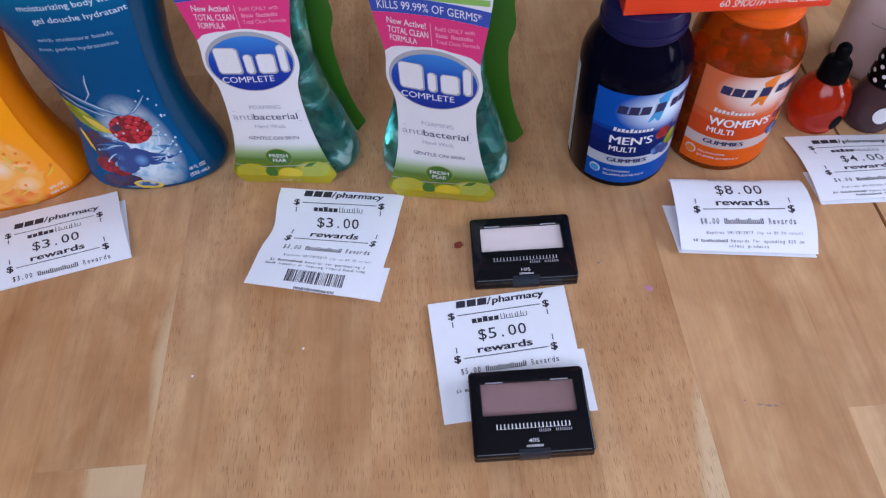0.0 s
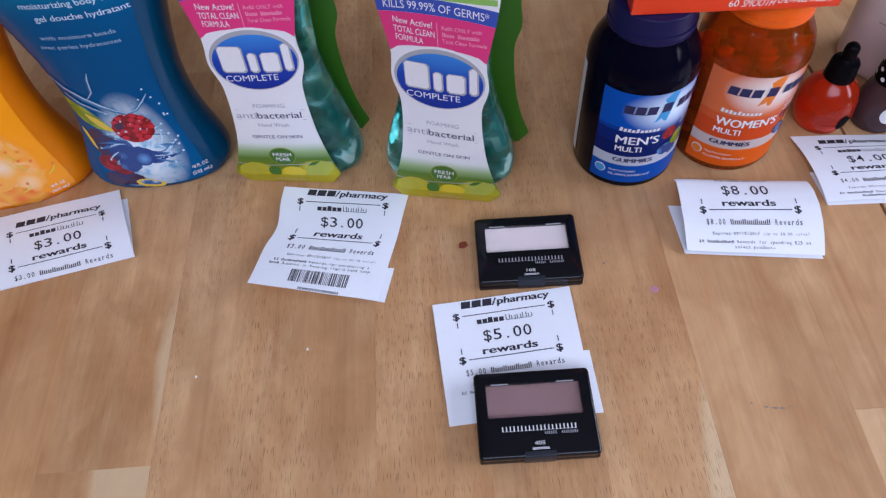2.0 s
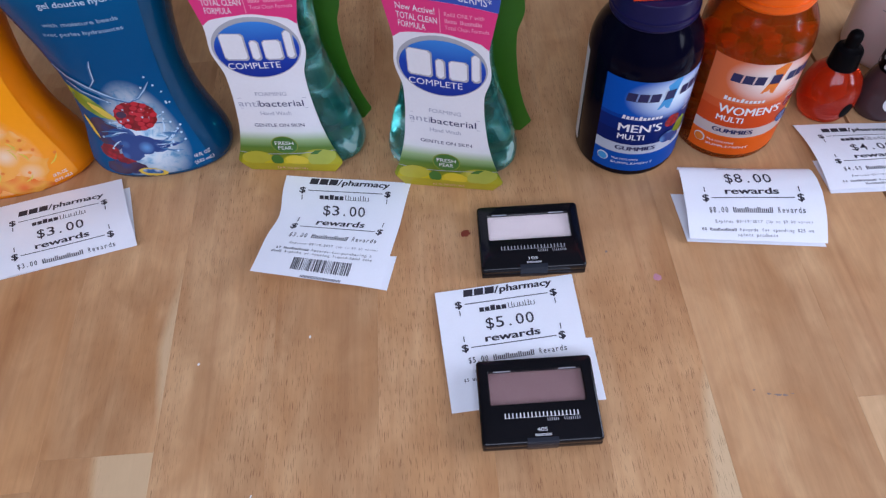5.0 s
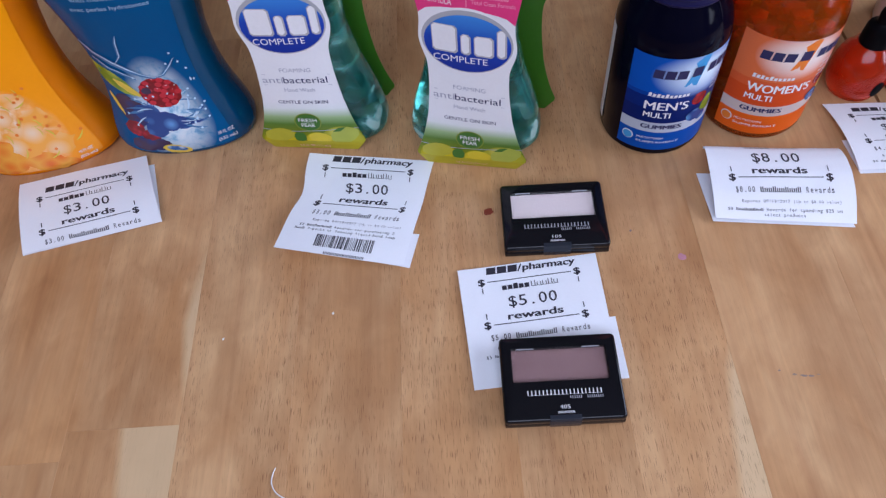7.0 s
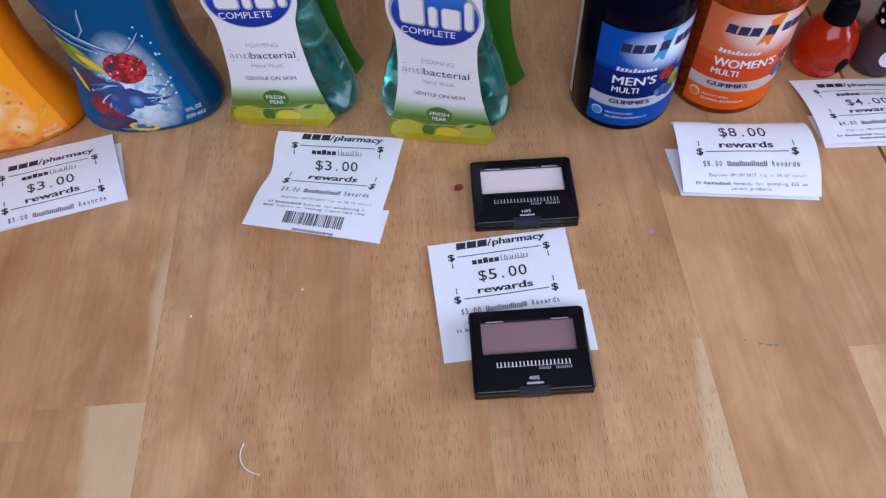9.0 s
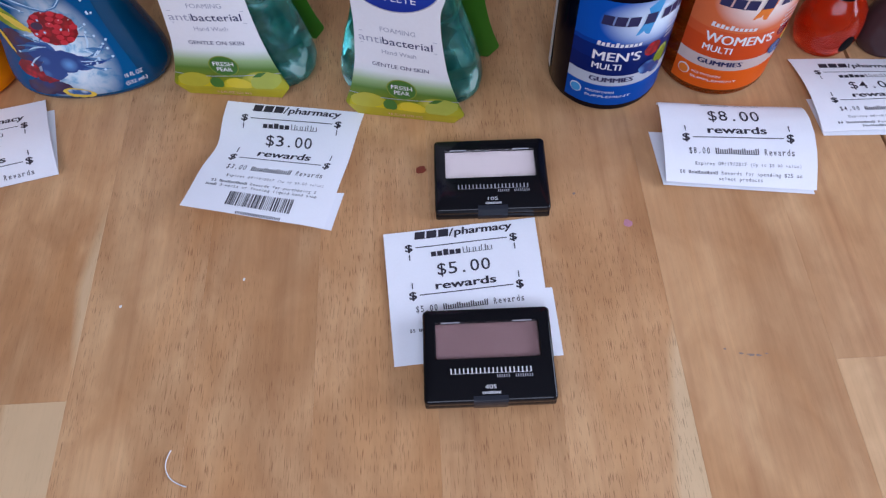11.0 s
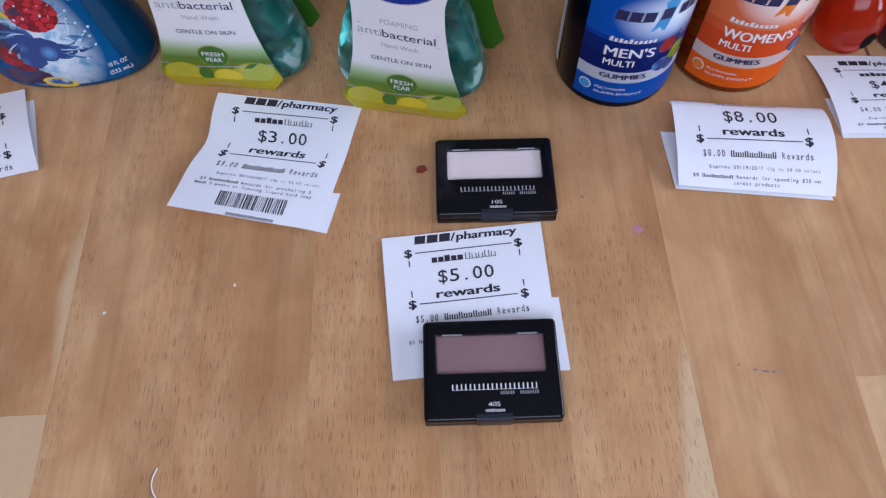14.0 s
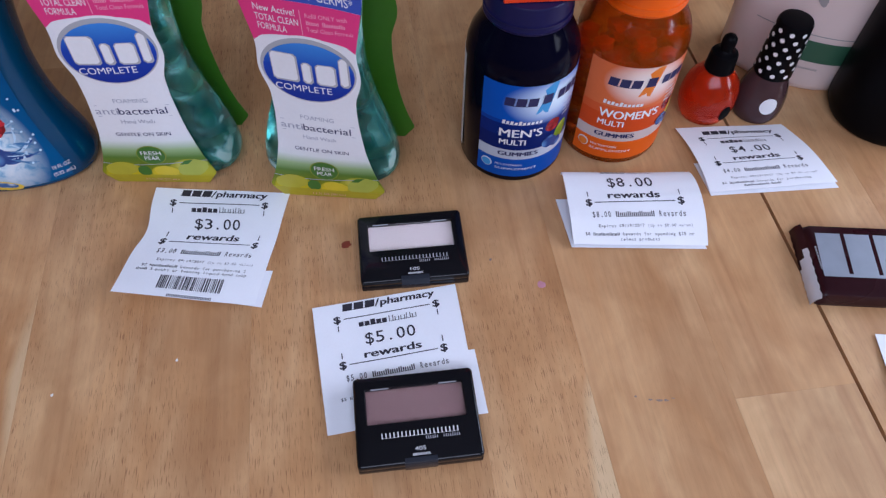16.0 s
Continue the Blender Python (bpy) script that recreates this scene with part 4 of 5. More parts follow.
# the carton that lies across both caps
carton = thing("tablet_carton", 162.5, 183.0, 121.6, -3.0, "bright red tablet carton resting on the two jar caps", "carton")
body = part("carton_body", box(105, 44, 72, 0, 0, 0, 0.5, 1), REDBOX, carton)
face = lambda u, v: (u, -22.15, v)  # noqa: E731
face2 = lambda u, v: (u, -22.3, v)  # noqa: E731
part("lettering", letters("60", -4, 3.0, 5, 3.8, face), WHITEINK, body)
part("lettering", letters("TASTI", 7, 6.8, 9, 3.2, face, 0.006, 0.2), WHITEINK, body)
part("lettering", letters("SMOOTH", 2.5, 2.6, 16, 4.2, face, 0.006, 0.2), WHITEINK, body)
part("lettering", letters("CHEWABLE TABLETS", 20, 4.0, 27, 3.6, face, 0.008, 0.2), WHITEINK, body)
part("brand_mark", blot(ellipse(-10, 22, 24, 9, 30), face), YELLOWPRINT, body)
part("brand_mark", blot(ellipse(-10, 22, 22.5, 7.8, 30), face2), ORANGEMARK, body)
part("brand_mark", blot(ellipse(37, 15, 13, 8, 26, 0, 0.2, 2), face), SKYMARK, body)

# ---- nail care and the bottles behind ----
oil = thing("nail_oil_bottle", 261.3, 196, 0, 0, "round red nail oil bottle with a black dropper cap", "nail oil")
part("bottle", lathe([(13, 0.3), (15, 1.0), (17.6, 7), (18.6, 14), (17.9, 22), (16, 29), (12, 34.5), (9, 37.5), (8.2, 40)], 40), REDOIL, oil, "clear red glass bulb", smooth=True)
cap_ob = part("dropper_cap", lathe([(8.6, 37.0), (9.3, 37.8), (8.6, 49), (7.9, 50.4), (5.0, 51.6), (4.2, 52.6), (4.5, 58), (4.1, 60.8), (2.7, 62.6), (0.4, 63.3)], 36), BLACKSOFT, oil, "black rubber dropper cap", smooth=True)
# dark oval on the lower right of the bulb
part("sticker_spot", blot(ellipse(0, 0, 4.2, 6.0, 24), lambda u, v: ((18.75 - 0.018 * (v - 1) ** 2) * math.cos(radians(-72) + u / 18), (18.75 - 0.018 * (v - 1) ** 2) * math.sin(radians(-72) + u / 18), 13 + v)), BLACKSOFT, oil, "dark oval spot on the bulb")

polish = thing("nail_polish_bottle", 296.5, 192, 0, 0, "taupe nail polish bottle with a polka dot cap", "nail polish")
part("bottle", lathe([(12, 0.3), (14.2, 1.0), (16.0, 5), (16.3, 11), (15.4, 20), (13.4, 28), (11.2, 33.5), (10.0, 36)], 40), TAUPE, polish, "taupe glass body", smooth=True)
cap_ob = part("cap", lathe([(11.6, 35.0), (12.2, 35.8), (11.3, 55), (10.6, 72.5), (9.9, 74.0), (7.5, 74.6)], 40), BLACKSOFT, polish, "black cap with white polka dots", smooth=True)
for row in range(7):
    zz = 39.2 + row * 5.1
    rr = 12.2 - (zz - 35.8) * 0.0345 + 0.12
    for k in range(9):
        w = 2 * math.pi * (k + 0.5 * (row % 2)) / 9
        part("polka_dot", blot(ellipse(0, 0, 1.5, 1.5, 14), lambda u, v, w=w, rr=rr, zz=zz: (rr * math.cos(w + u / rr), rr * math.sin(w + u / rr), zz + v)), WHITEINK, cap_ob)
part("sticker_spot", blot(ellipse(0, 0, 5.6, 6.0, 26), lambda u, v: ((15.85 - 0.15 * v) * math.cos(radians(-98) + u / 16), (15.85 - 0.15 * v) * math.sin(radians(-98) + u / 16), 18 + v)), WHITEINK, polish, "round white sticker")

lotion = thing("lotion_bottle", 338, 238, 0, -34, "pale pink lotion bottle with a green label band", "lotion bottle")
rows = [(0, 42), (2, 45), (6, 46.5), (60, 47.5), (120, 48), (160, 46), (178, 36), (184, 20)]
part("bottle", loft([oval(a, a * 0.62, z + 0.3, 48, 0, 0, 2.4) for z, a in rows]), LOTION, lotion, smooth=True)


def on_lotion(u, z, lift=0.4):
    a = between(rows, z)
    k = max(0.0, 1 - abs(u / a) ** 2.4) ** (1 / 2.4)
    return (u, -a * 0.62 * k - lift, z + 0.3)


lab = part("label_band", patch(0, 42, 25, 41, 16, 2, on_lotion), BANDGREEN, lotion, "dark green printed band", smooth=True)
part("rule", patch(-30, 42, 45.0, 45.7, 16, 1, on_lotion), WARMGREY, lab, smooth=True)
part("word_bar", bars([.7] * 8, 2, 18.5, 18, 2.2, on_lotion), WARMGREY, lab)
part("leaf_mark", blot(ellipse(2, 74, 3.5, 8, 20, 20, 0.2, 2), on_lotion), WARMGREY, lab)

black = thing("black_bottle", 382, 179, 0, 0, "glossy black round bottle with a thin tan edge", "bottle")
part("bottle", lathe([(30, 0.3), (34, 1.5), (36.5, 6), (37, 12), (37, 150), (33, 165), (20, 172), (14, 178)], 52), BLACKSOFT, black, smooth=True)
part("edge_strip", patch(0, 1.6, 8, 150, 2, 20, lambda u, z: (37.2 * math.cos(radians(139) + u / 37), 37.2 * math.sin(radians(139) + u / 37), z)), TAN, black, "tan edge strip", smooth=True)

# ---- eyeshadow compacts ----
def compact(x, y, z, rz, powder, shade, label):
    it = thing("eyeshadow_compact", x, y, z, rz, label, "eyeshadow", "eyeshadow compacts")
    base = part("base", box(60, 45.8, 4.6, 0, -1.2, 0.2, 1.1), BLACK, it, "black lower tray", smooth=True)
    # the lid is a frame round its window
    bm = bmesh.new()
    w, d = 60.4, 43.8
    wx, y0, y1 = 24.6, -3.6, 15.4

    def ring(hw, ya, yb, r, n=5):
        out = []
        for cx, cy, a0 in ((hw - r, yb - r, 0), (-hw + r, yb - r, 90), (-hw + r, ya + r, 180), (hw - r, ya + r, 270)):
            for k in range(n + 1):
                t = radians(a0 + 90 * k / n)
                out.append((cx + r * math.cos(t), cy + r * math.sin(t)))
        return out

    f = -2.4
    rows = [(ring(w / 2 - 0.4, f - d / 2 + 0.4, d / 2 - 0.4, 2.0), 5.0), (ring(w / 2, f - d / 2, d / 2, 2.2), 5.5), (ring(w / 2, f - d / 2, d / 2, 2.2), 8.3), (ring(w / 2 - 0.5, f - d / 2 + 0.5, d / 2 - 0.5, 2.0), 9.1),
            (ring(w / 2 - 1.3, f - d / 2 + 1.3, d / 2 - 1.3, 1.8), 9.4), (ring(wx, y0, y1, 1.0), 9.4), (ring(wx - 0.3, y0 + 0.3, y1 - 0.3, 0.9), 9.0), (ring(wx - 0.3, y0 + 0.3, y1 - 0.3, 0.9), 5.0)]
    vs = [[bm.verts.new((x * MM, y * MM, z * MM)) for x, y in r] for r, z in rows]
    n = len(vs[0])
    for a, b in zip(vs, vs[1:] + vs[:1]):
        for k in range(n):
            bm.faces.new((a[k], a[(k + 1) % n], b[(k + 1) % n], b[k]))
    lid = part("lid", bm, BLACK, it, "glossy black lid with a clear window", smooth=True)
    part("powder_pan", box(48.2, 18.4, 2.2, 0, 5.9, 4.85, 0.3), powder, base, "pressed powder")
    pane = part("window_pane", box(48.4, 18.2, 0.6, 0, 5.9, 8.1, 0.1, 1), PANE, lid, "clear plastic pane")
    pane.visible_shadow = False
    # reflections along the window's back edge, put in as thin silver strips
    for sx in (-17, 17):
        part("hinge_glint", box(9, 0.6, 0.4, sx, 14.8, 8.98, 0.12, 1), DIMSILVER, lid, "thin silver strip standing in for a reflection")
    flat = lambda u, v: (u, v, 9.46)  # noqa: E731
    part("word_bar", bars([1] * 10, -18.5, -11.0, 38.5, 2.7, flat, 0.36, 0, 0, 0.15), DIMSILVER if powder is POWDERLIGHT else SILVER, lid)
    part("word_bar", bars([1, 1, 1, 0, 1, 1, 1, 1], 3.0, -13.2, 17.0, 1.5, flat, 0.3, 0, 0, 0.2), DIMSILVER, lid)
    part("lettering", letters(shade, -2.4, -18.4, 5.2, 2.0, flat), SILVER, lid)
    part("word_bar", bars([1] * 9, -3.8, -20.8, 8.4, 1.2, flat), SILVER, lid)
    tape = bmesh.new()
    prof = [(-21.6, 9.52), (-23.0, 9.52), (-24.0, 9.1), (-24.45, 8.2), (-24.45, 1.0), (-24.2, 0.4)]
    vs = [[tape.verts.new((x * MM, y * MM, z * MM)) for y, z in prof] for x in (-7.8, 7.8)]
    for k in range(len(prof) - 1):
        tape.faces.new((vs[0][k], vs[1][k], vs[1][k + 1], vs[0][k + 1]))
    part("seal_tape", tape, TAPE, it, "clear seal over the front edge", smooth=True)
    return it


compact(53.8, 104.6, 0.0, -1.4, POWDERLIGHT, "10S", "black eyeshadow compact with pale beige powder under its window")
compact(44.3, 2.2, 0.7, -0.9, POWDERDARK, "40S", "black eyeshadow compact with mauve-brown powder, on a coupon")

# ---- coupons ----
def coupon(corners, rise, value, first, last, lower=(), label="", under=None, small=()):
    """A printed paper slip. corners: tl, tr, br, bl in millimetres; rise(s, w): extra height; first, last: where the slip
    begins and ends along its print."""
    tl, tr, br, bl = corners
    cx, cy = sum(c[0] for c in corners) / 4, sum(c[1] for c in corners) / 4
    it = thing("coupon", cx, cy, 0, 0, label, "coupon", "pharmacy coupons")

    def at(u, v, lift=0.0):
        s, w = u / 80, (v - first) / (last - first)
        ss, ww = min(1, max(0, s)), w
        p = [(tl[k] * (1 - ss) + tr[k] * ss) * (1 - ww) + (bl[k] * (1 - ss) + br[k] * ss) * ww for k in range(3)]
        dx, dy, dz = rise(ss, ww)
        dz += 0.22 * (1 + math.sin(6.5 * ww + 3.1 * ss + cx * 0.05)) + 0.16 * (1 + math.sin(9.0 * ss - 4.0 * ww + cy * 0.07))
        return (p[0] - cx + dx, p[1] - cy + dy, p[2] + dz + lift)

    def sheet(place, u0, u1, v0, v1, nu, nv, thick):
        bm = bmesh.new()
        rows = [[(bm.verts.new(Vector(place(u0 + (u1 - u0) * a / nu, v0 + (v1 - v0) * b / nv, 0.0)) * MM),
                  bm.verts.new(Vector(place(u0 + (u1 - u0) * a / nu, v0 + (v1 - v0) * b / nv, -thick)) * MM)) for a in range(nu + 1)] for b in range(nv + 1)]
        for b in range(nv):
            for a in range(nu):
                q = [rows[b][a], rows[b][a + 1], rows[b + 1][a + 1], rows[b + 1][a]]
                bm.faces.new([x[0] for x in q])
                bm.faces.new([x[1] for x in reversed(q)])
        rim = [rows[0][a] for a in range(nu + 1)] + [rows[b][nu] for b in range(1, nv + 1)] + [rows[nv][a] for a in range(nu - 1, -1, -1)] + [rows[b][0] for b in range(nv - 1, 0, -1)]
        for a, b in zip(rim, rim[1:] + rim[:1]):
            bm.faces.new((a[0], b[0], b[1], a[1]))
        return bm

    paper = part("printed_sheet", sheet(at, 0, 80, first, last, 20, 24, 0.12), PAPER, it, smooth=True)
    if under:
        part("folded_under_sheet", sheet(lambda u, v, t: under(u, v, t, cx, cy), 0, 1, 0, 1, 8, 16, 0.12), PAPER, it, smooth=True)
    on = lambda u, v: at(u, v, 0.16)  # noqa: E731
    # print runs down the slip, so heights turn over
    flip = lambda base: (lambda u, h: on(u, base - h))  # noqa: E731

    def ink(name, bm, m=INK):
        return part(name, bm, m, paper)

    def heavy(text, u, width, cap, base, slant=0.0):
        for d, lift in ((-0.16, 0.16), (0.0, 0.19), (0.16, 0.22)):
            ink("lettering", letters(text, u + d, 0, width, cap, lambda p, h, lift=lift: at(p, base - h, lift), 0.010, slant))

    def row(v):
        return first <= v <= last

    if row(3.3):
        ink("word_bar", bars([1, 1, 1], 15.5, 0, 18.5, 4.6, flip(5.6), 0.14, 0.12, 0.0, 0.34))
        ink("slash", stroke([(34.2, 0), (36.4, 4.8)], 0.8, flip(5.8), 1.0))
        heavy("pharmacy", 37, 30, 4.4, 5.5, 0.12)
    for v, tick in ((10.6, 1), (39.0, -1)):
        if not row(v - 1.5):
            continue
        for u in (12.6, 67.4):
            heavy("$", u - 1.9, 3.6, 4.4, v + 2.1)
            if row(v + tick * 6):
                ink("tick", stroke([(u, -tick * 3.9), (u, -tick * 7.5)], 0.55, flip(v), 1.0))
        ink("rule", stroke([(16, 0), (24, 0), (32, 0), (40, 0), (48, 0), (56, 0), (64, 0)], 0.55, flip(v), 1.0))
    if row(15.4):
        ink("word_bar", bars([.72, .72, .9, .72, .72], 23.5, 0, 16, 4.0, flip(17.0), 0.18, 0, 0, 0.32))
        ink("word_bar", bars([.95, .7, .7, .95, .7], 40.0, 0, 16, 4.0, flip(17.0), 0.26, 0, 0, 0.13))
    ink("lettering", mono(value, 25.6, 0, 5.7, 7.0, flip(28.4), 0.004, 0.80))
    heavy("rewards", 24.5, 31, 4.4, 36.6)
    if row(47.4):
        ink("lettering", mono(value + " ########## Rewards", 13.0, 0, 2.33, 3.5, flip(48.6), 0.006, 0.62))
    if row(54):
        ink("lettering", mono("Expires 09/19/2017", 16.0, 0, 1.52, 1.7, flip(54.6), 0.004), INK)
        ink("lettering", mono("(Up to " + value + " value)", 45.0, 0, 1.42, 1.6, flip(54.6)), FADED)
    for k, (text, u) in enumerate(lower):
        ink("lettering", mono(text, u, 0, 1.58, 1.75, flip(59.3 + 2.9 * k), 0.004))
    if row(75):
        rnd = random.Random(12)
        u = 22.5
        while u < 58.5:
            wd = rnd.choice((0.3, 0.3, 0.55, 0.8))
            ink("barcode_bar", patch(u, u + wd, 65.0, 74.4, 1, 3, on))
            u += wd + rnd.choice((0.3, 0.45, 0.7))
        ink("word_bar", bars([1] * 14, 30, 0, 25, 1.8, flip(79.6)), INK)
    return it


coupon(((-96.0, 172.2, 0.7), (-15.2, 157.8, 0.4), (-36.0, 79.6, 0.6), (-110.0, 91.4, 0.6)), lambda s, w: (5.5 * math.exp(-((w - 0.38) / 0.17) ** 2) * (0.55 + 0.45 * min(1, 2.5 * s)) * (1 - s) ** 0.4, -2.4 * math.exp(-((w - 0.40) / 0.17) ** 2), 12.0 * (1 - s) * w ** 2.4 + 0.2), "$3.00", 0, 80,
       (("$3 ########## Rewards for purchasing 2", 9), ("#### 3-packs or foaming liquid hand soap", 7)), "curled white three dollar coupon before the hand soap",
       lambda u, v, t, cx, cy: (-60 + 34.0 * u - 6.4 * u * v - cx, 106.5 - 4.5 * u - 20.0 * v - 3.5 * u * v - cy, 0.35 + t * 0.5))
coupon(((-4.8, 73.6, 0.9), (75.2, 79.5, 0.9), (76.4, 4.6, 0.5), (0.0, 0.2, 0.5)), lambda s, w: (0, 0, 0.5 * math.sin(math.pi * w)), "$5.00", 0, 76,
       (("$5 ########## Rewards for", 9),), "flat white five dollar coupon under a compact",
       lambda u, v, t, cx, cy: (8 + 71.5 * u + 1.0 * v - cx, 38.0 - 36.4 * v - cy, 0.3 + t * 0.5))


coupon(((-286, 163, 1.5), (-205.0, 179.5, 2.5), (-183.5, 122.0, 5.0), (-266.0, 104.5, 4.5)), lambda s, w: (0, 0, 2.5 * math.sin(math.pi * w)), "$3.00", -8.8, 51.8, (),
       "white three dollar coupon before the orange body wash",
       lambda u, v, t, cx, cy: (-282 + 82.5 * u + 13 * v - cx, 155.0 + 18.5 * u - 48 * v - cy, 0.4 + t * 0.5))

# the coupon that is folded over: its cross-section is an arch
ARCH = [(13, 47.5, 10.0), (15, 48.0, 11.6), (17.5, 46.5, 12.8), (21, 43.5, 13.5), (28, 36.5, 13.0), (38, 27.0, 11.0), (50, 15.5, 7.8), (60, 6.0, 3.6), (66.5, 0.0, 1.0)]
ROUND = [(13, 47.0, 10.5), (15, 47.5, 12.5), (17.5, 46.0, 14.8), (21, 43.0, 16.4), (28, 36.0, 17.8), (38, 26.0, 17.2), (48, 16.8, 13.8), (56, 10.0, 9.4), (62, 4.8, 4.6), (66.5, 0.8, 1.0)]


def arch(s, w):
    v = 13 + w * 53.5
    k = s ** 1.4
    y, z = ((1 - k) * between([(p[0], p[n]) for p in ARCH], v) + k * between([(p[0], p[n]) for p in ROUND], v) for n in (1, 2))
    return (0.05 * y - 3.0 * s * (1 - w), y, z + 2.4 * w * (1 - s))


def arch_under(u, v, t, cx, cy):
    """The lower half, flat on the tabletop."""
    y, z = 37.0 - 37.5 * v, 0.5 + 1.4 * v * (1 - u)
    return (146.3 + 79 * u - 0.02 * y - cx, 95.5 - 10.5 * u + y - cy, z + t * 0.5)


coupon(((147.5, 96.0, 0.0), (226.5, 85.6, 0.0), (226.5, 85.6, 0.0), (147.5, 96.0, 0.0)), arch, "$8.00", 11.0, 64.5,
       (("$8 ########## Rewards for spending $25 on", 7.5), ("select products", 28)), "white eight dollar coupon folded over into an arch", arch_under)


def bulge(s, w):
    return (1.0 * math.sin(math.pi * w) * (1 - s), 0, 3.4 * math.sin(math.pi * min(1.0, w * 0.93 + 0.02)))


coupon(((237.5, 180.5, 1.0), (309.5, 175.5, 1.0), (324.0, 122.5, 1.4), (241.0, 124.2, 1.4)), bulge, "$4.00", -5.5, 65.0,
       (("$4 ########## Rewards for purchasing", 9), ("########## ####", 22)), "white four dollar coupon before the nail polish",
       lambda u, v, t, cx, cy: (240 + 82 * u + 2.0 * v - cx, 150 - 4 * u - 27.0 * v - cy, 0.5 + t * 0.5))
coupon(((296.5, 18.0, 1.0), (374.0, 2.0, 0.8), (358.0, -74.0, 0.6), (281.0, -58.0, 0.6)), lambda s, w: (0, 0, 0.6 * math.sin(math.pi * w)), "$2.00", -6, 72, (), "white coupon beside the chocolate bar")

# ---- chocolate bar ----
choc = thing("chocolate_bar", 345.5, 52.0, 0, -10.5, "maroon wrapped chocolate bar with big silver blocks", "chocolate bar")
L2, W2, H = 70.0, 25.0, 10.5
rings = []
for x, k, h in ((-L2, 0.97, 0.42), (-L2 + 1.5, 0.99, 0.8), (-L2 + 5, 1.0, 1.0), (-20, 1.0, 1.02), (20, 1.0, 1.02), (L2 - 5, 1.0, 1.0), (L2 - 1.5, 0.99, 0.8), (L2, 0.97, 0.42)):
    w, t = W2 * k, H * h
    pts = [(-w, 0.3), (-w - 0.4, t * 0.35), (-w + 1.2, t * 0.86), (-w + 4.5, t), (0, t * 1.02), (w - 4.5, t), (w - 1.2, t * 0.86), (w + 0.4, t * 0.35), (w, 0.3)]
    rings.append([(x, y, z) for y, z in pts])
body = part("wrapper", loft(rings), CHOC, choc, smooth=True)
fin = bmesh.new()
rows = []
for k in range(19):
    y = -25.5 + 51 * k / 18
    jag = 0.7 if k % 2 else 0.0
    rows.append([fin.verts.new((x * MM, y * MM, z * MM)) for x, z in ((-69.3 + jag, 8.2), (-71.4, 6.0), (-72.6, 2.4), (-73.0 + 0.6 * jag, 0.5))])
fold = bmesh.new()
for n, (a, b) in enumerate(zip(rows, rows[1:])):
    for k in range(3):
        if n < 10 - 2 * k + 2:
            fin.faces.new((a[k], a[k + 1], b[k + 1], b[k]))
        else:
            fold.faces.new([fold.verts.new(v.co) for v in (a[k], a[k + 1], b[k + 1], b[k])])
bmesh.ops.remove_doubles(fold, verts=fold.verts, dist=1e-6)
for bm in (fin, fold):
    bmesh.ops.delete(bm, geom=[v for v in bm.verts if not v.link_faces], context="VERTS")
part("end_fin", fin, FOIL, choc, "crimped white wrapper end", smooth=True)
part("end_fold", fold, CHOC, choc, "dark crimped wrapper end", smooth=True)
flat = lambda u, v: (u, v, H * 1.025 + 0.12)  # noqa: E731
part("word_bar", bars([1] * 8, -67, -12.5, 133, 30, flat, 0.14, 0.06, 0.0, 0.34), FOILPRINT, body)
part("word_bar", bars([1] * 14, -13, -19.5, 52, 3.4, flat, 0.2), SILVER, body)
part("side_print", bars([1] * 12, -20, 0, 40, 1.4, lambda u, v: (u, -25.55, 3.5 + v), 0.3), SILVER, body)
part("edge_print", bars([1] * 8, -8, 0, 16, 2.0, lambda u, v: (-66.5 + v * 0.5, u, 10.95), 0.3), RIMGREY, body)

# ---- marks and crumbs on the tabletop ----
def mark(name, outline, m, label, category, h=0.25):
    cx, cy = (sum(p[k] for p in outline) / len(outline) for k in (0, 1))
    bm = blot([(a - cx, b - cy) for a, b in outline], lambda u, v: (u, v, h * max(0.15, 1 - (u * u + v * v) / 30)))
    ob = part(name, bm, m, None, smooth=True)
    ob.matrix_world = pose(cx / 1000, cy / 1000, TOP + 0.00004)
    return tagged(ob, label, category)


mark("stain", ellipse(16.2, 115.0, 3.0, 2.5, 20, 30, 0.25, 1), SPOTRED, "small dried dark red spot on the tabletop", "stain")
mark("crayon_dot", ellipse(123.6, 73.2, 2.2, 2.4, 16, 0, 0.3, 2), SPOTPINK, "small pink crayon dot on the tabletop", "stain", 0.05)
for k, (x, y, a, b) in enumerate(((164.0, -2.2, 1.1, 0.5), (168.5, -3.2, 1.9, 0.6), (172.0, -3.6, 1.3, 0.6), (157, 0.5, 0.7, 0.5), (176, -3.0, 0.9, 0.3))):
    mark("scuff", ellipse(x, y, a, b, 14, -10, 0.5, k), SPOTGREY, "small grey scuff on the tabletop", "stain", 0.05)
for k, (x, y) in enumerate(((-137.0, 40.4), (-76.0, 52.0), (98.0, 93.5))):
    mark("crumb", ellipse(x, y, 0.7, 0.9, 8, 0, 0.4, k), HAIR if k < 2 else SPOTGREY, "tiny crumb on the tabletop", "crumb", 0.5)
cu = bpy.data.curves.new("fibre", "CURVE")
cu.dimensions, cu.bevel_depth, cu.bevel_resolution = "3D", 0.00028, 2
sp = cu.splines.new("NURBS")
pts = [(-101.5, -33.5), (-103.8, -38.5), (-102.5, -44.0), (-98.5, -48.0), (-92.5, -50.0)]
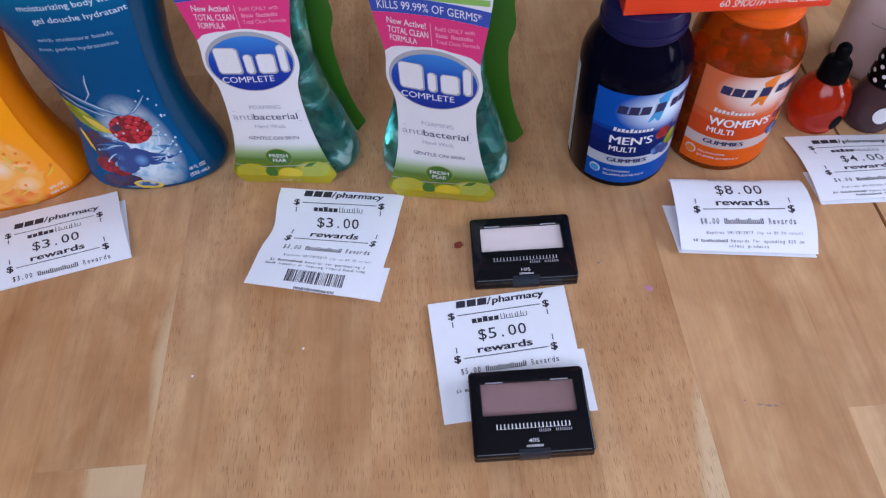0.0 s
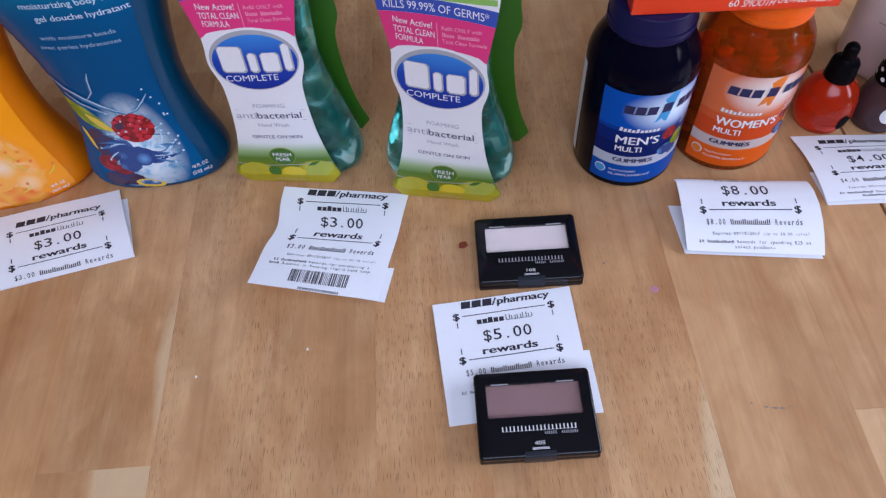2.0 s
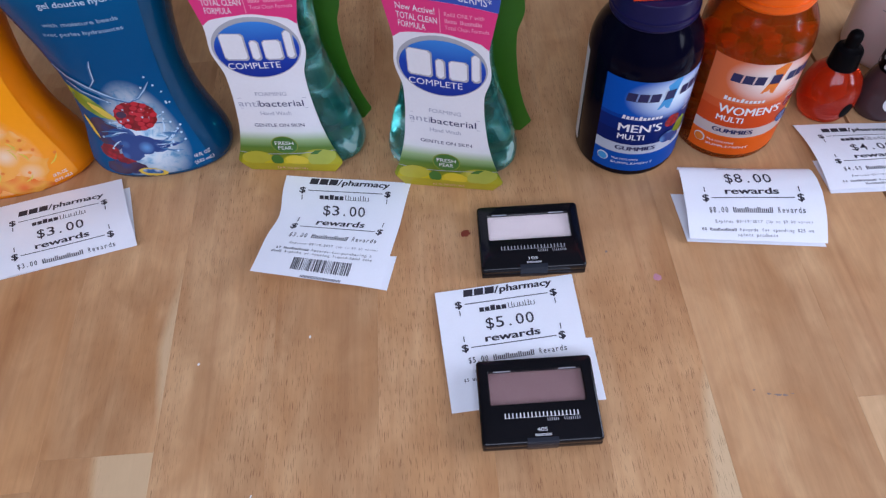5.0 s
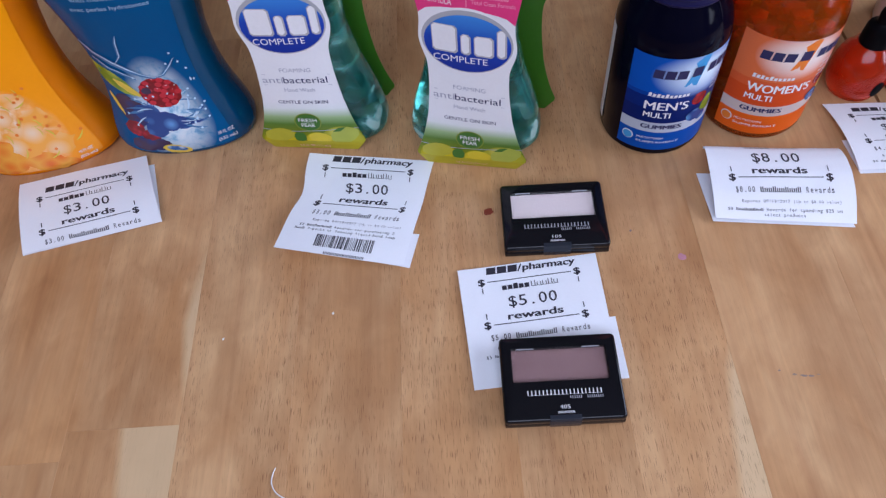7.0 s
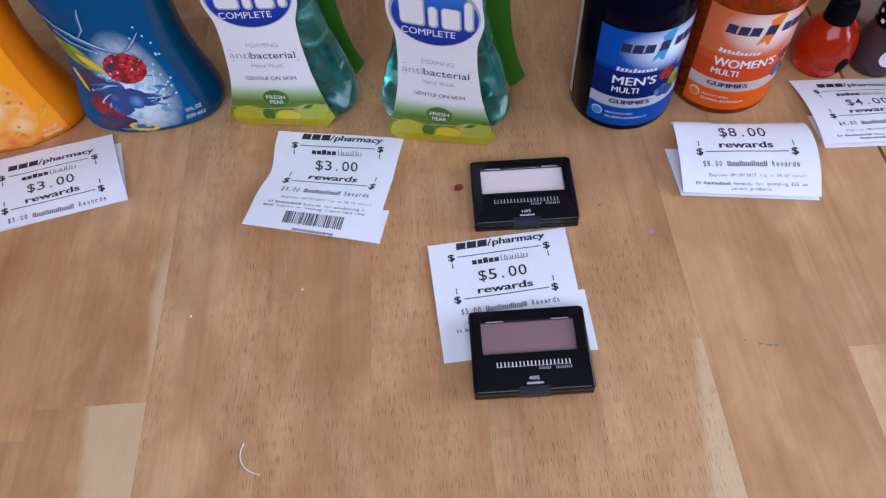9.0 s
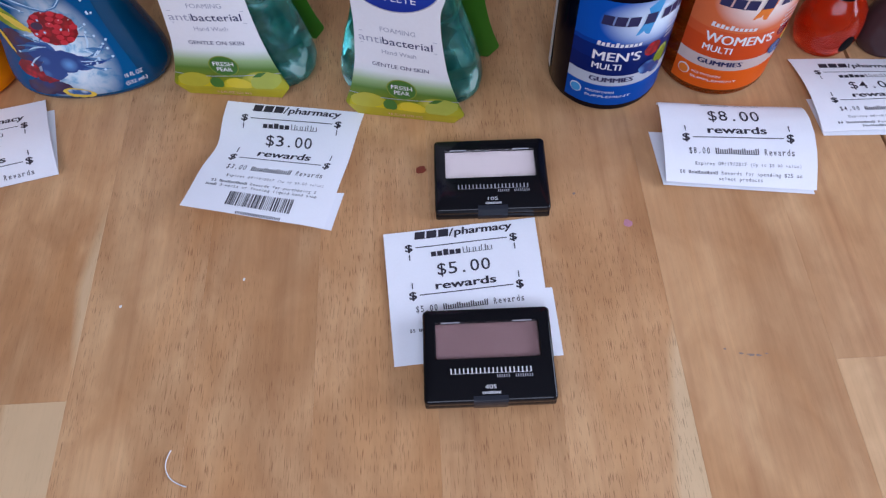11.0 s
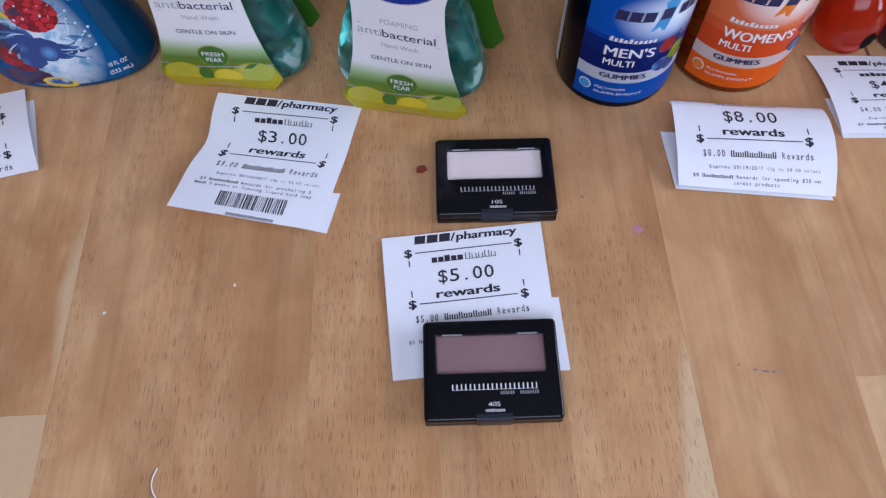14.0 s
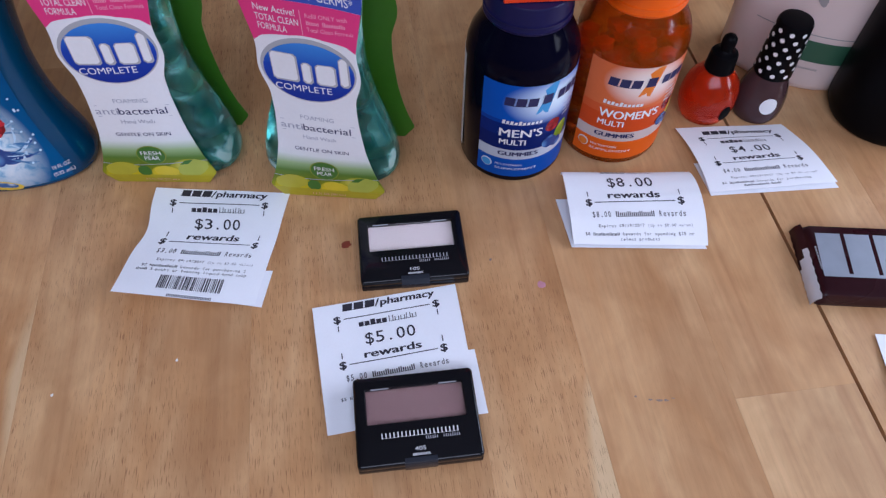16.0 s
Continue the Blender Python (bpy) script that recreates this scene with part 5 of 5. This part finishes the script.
sp.points.add(len(pts) - 1)
for p, (x, y) in zip(sp.points, pts):
    p.co = ((x + 98) / 1000, (y + 42) / 1000, 0.0004, 1)
sp.use_endpoint_u = True
fibre = new("fibre", cu)
fibre.matrix_world = pose(-0.098, -0.042, TOP)
tagged(fibre, "short curved white fibre lying on the tabletop", "fibre")

# ---- the staves of the tabletop ----
EDGES = [-690, -632, -574, -514, -454, -394, -334, -274, -214, -154.3, -96, -38, 20, 77, 135.2, 207.5, 273.3]
LEAF = [275.4, 340, 402, 465, 528, 590, 652, 715, 778, 840, 905]
# sapwood edges: stave's west side and south end: tone, width, middle, half-span
SPECIAL = {(-214, -7.5): (0.12, 0.15, 0.20, 0.17), (-214, -307.5): (0.22, 0.54, 1.0, 0.8), (77, -130): (0.25, 0.44, 0.0, 0.25), (207.5, -7.5): (0.32, 0.0, 0, 0.1), (207.5, -307.5): (0.66, 0.0, 0, 0.1), (135.2, -130): (0.27, 0.0, 0, 0.1),
           (20, -130): (0.30, 0.0, 0, 0.1), (-38, -130): (0.20, 0.0, 0, 0.1)}
rnd = random.Random(21)
for edges, shade in ((EDGES, 0.0), (LEAF, 0.12)):
    for x0, x1 in zip(edges, edges[1:]):
        start = -7.5 if x0 in (-214, 207.5, -334, 402, 528) else (-130 if -160 < x0 < 140 else -60 + rnd.uniform(-60, 60))
        long = 600 if -160 < x0 < 140 else 300
        for k in range(-2, 4):
            y0 = start + long * k
            y1 = y0 + long
            y0, y1 = max(y0, -480), min(y1, 780)
            if y1 - y0 < 5:
                continue
            bm = box(x1 - x0 - 0.02, y1 - y0 - 0.02, 30, (x0 + x1) / 2, (y0 + y1) / 2, 720, 0.07, 1)
            ob = part("plank", bm, WOOD, table)
            tone = rnd.uniform(0.05, 0.25) + shade
            ob.color = SPECIAL.get((x0, start + long * k), (tone, rnd.choice((0, 0, 0.12)), rnd.random(), 0.3))
            ob["pores"] = 0.16 if x0 in (135.2, 207.5) else (1.0 if -160 < x0 < 100 else 0.35)
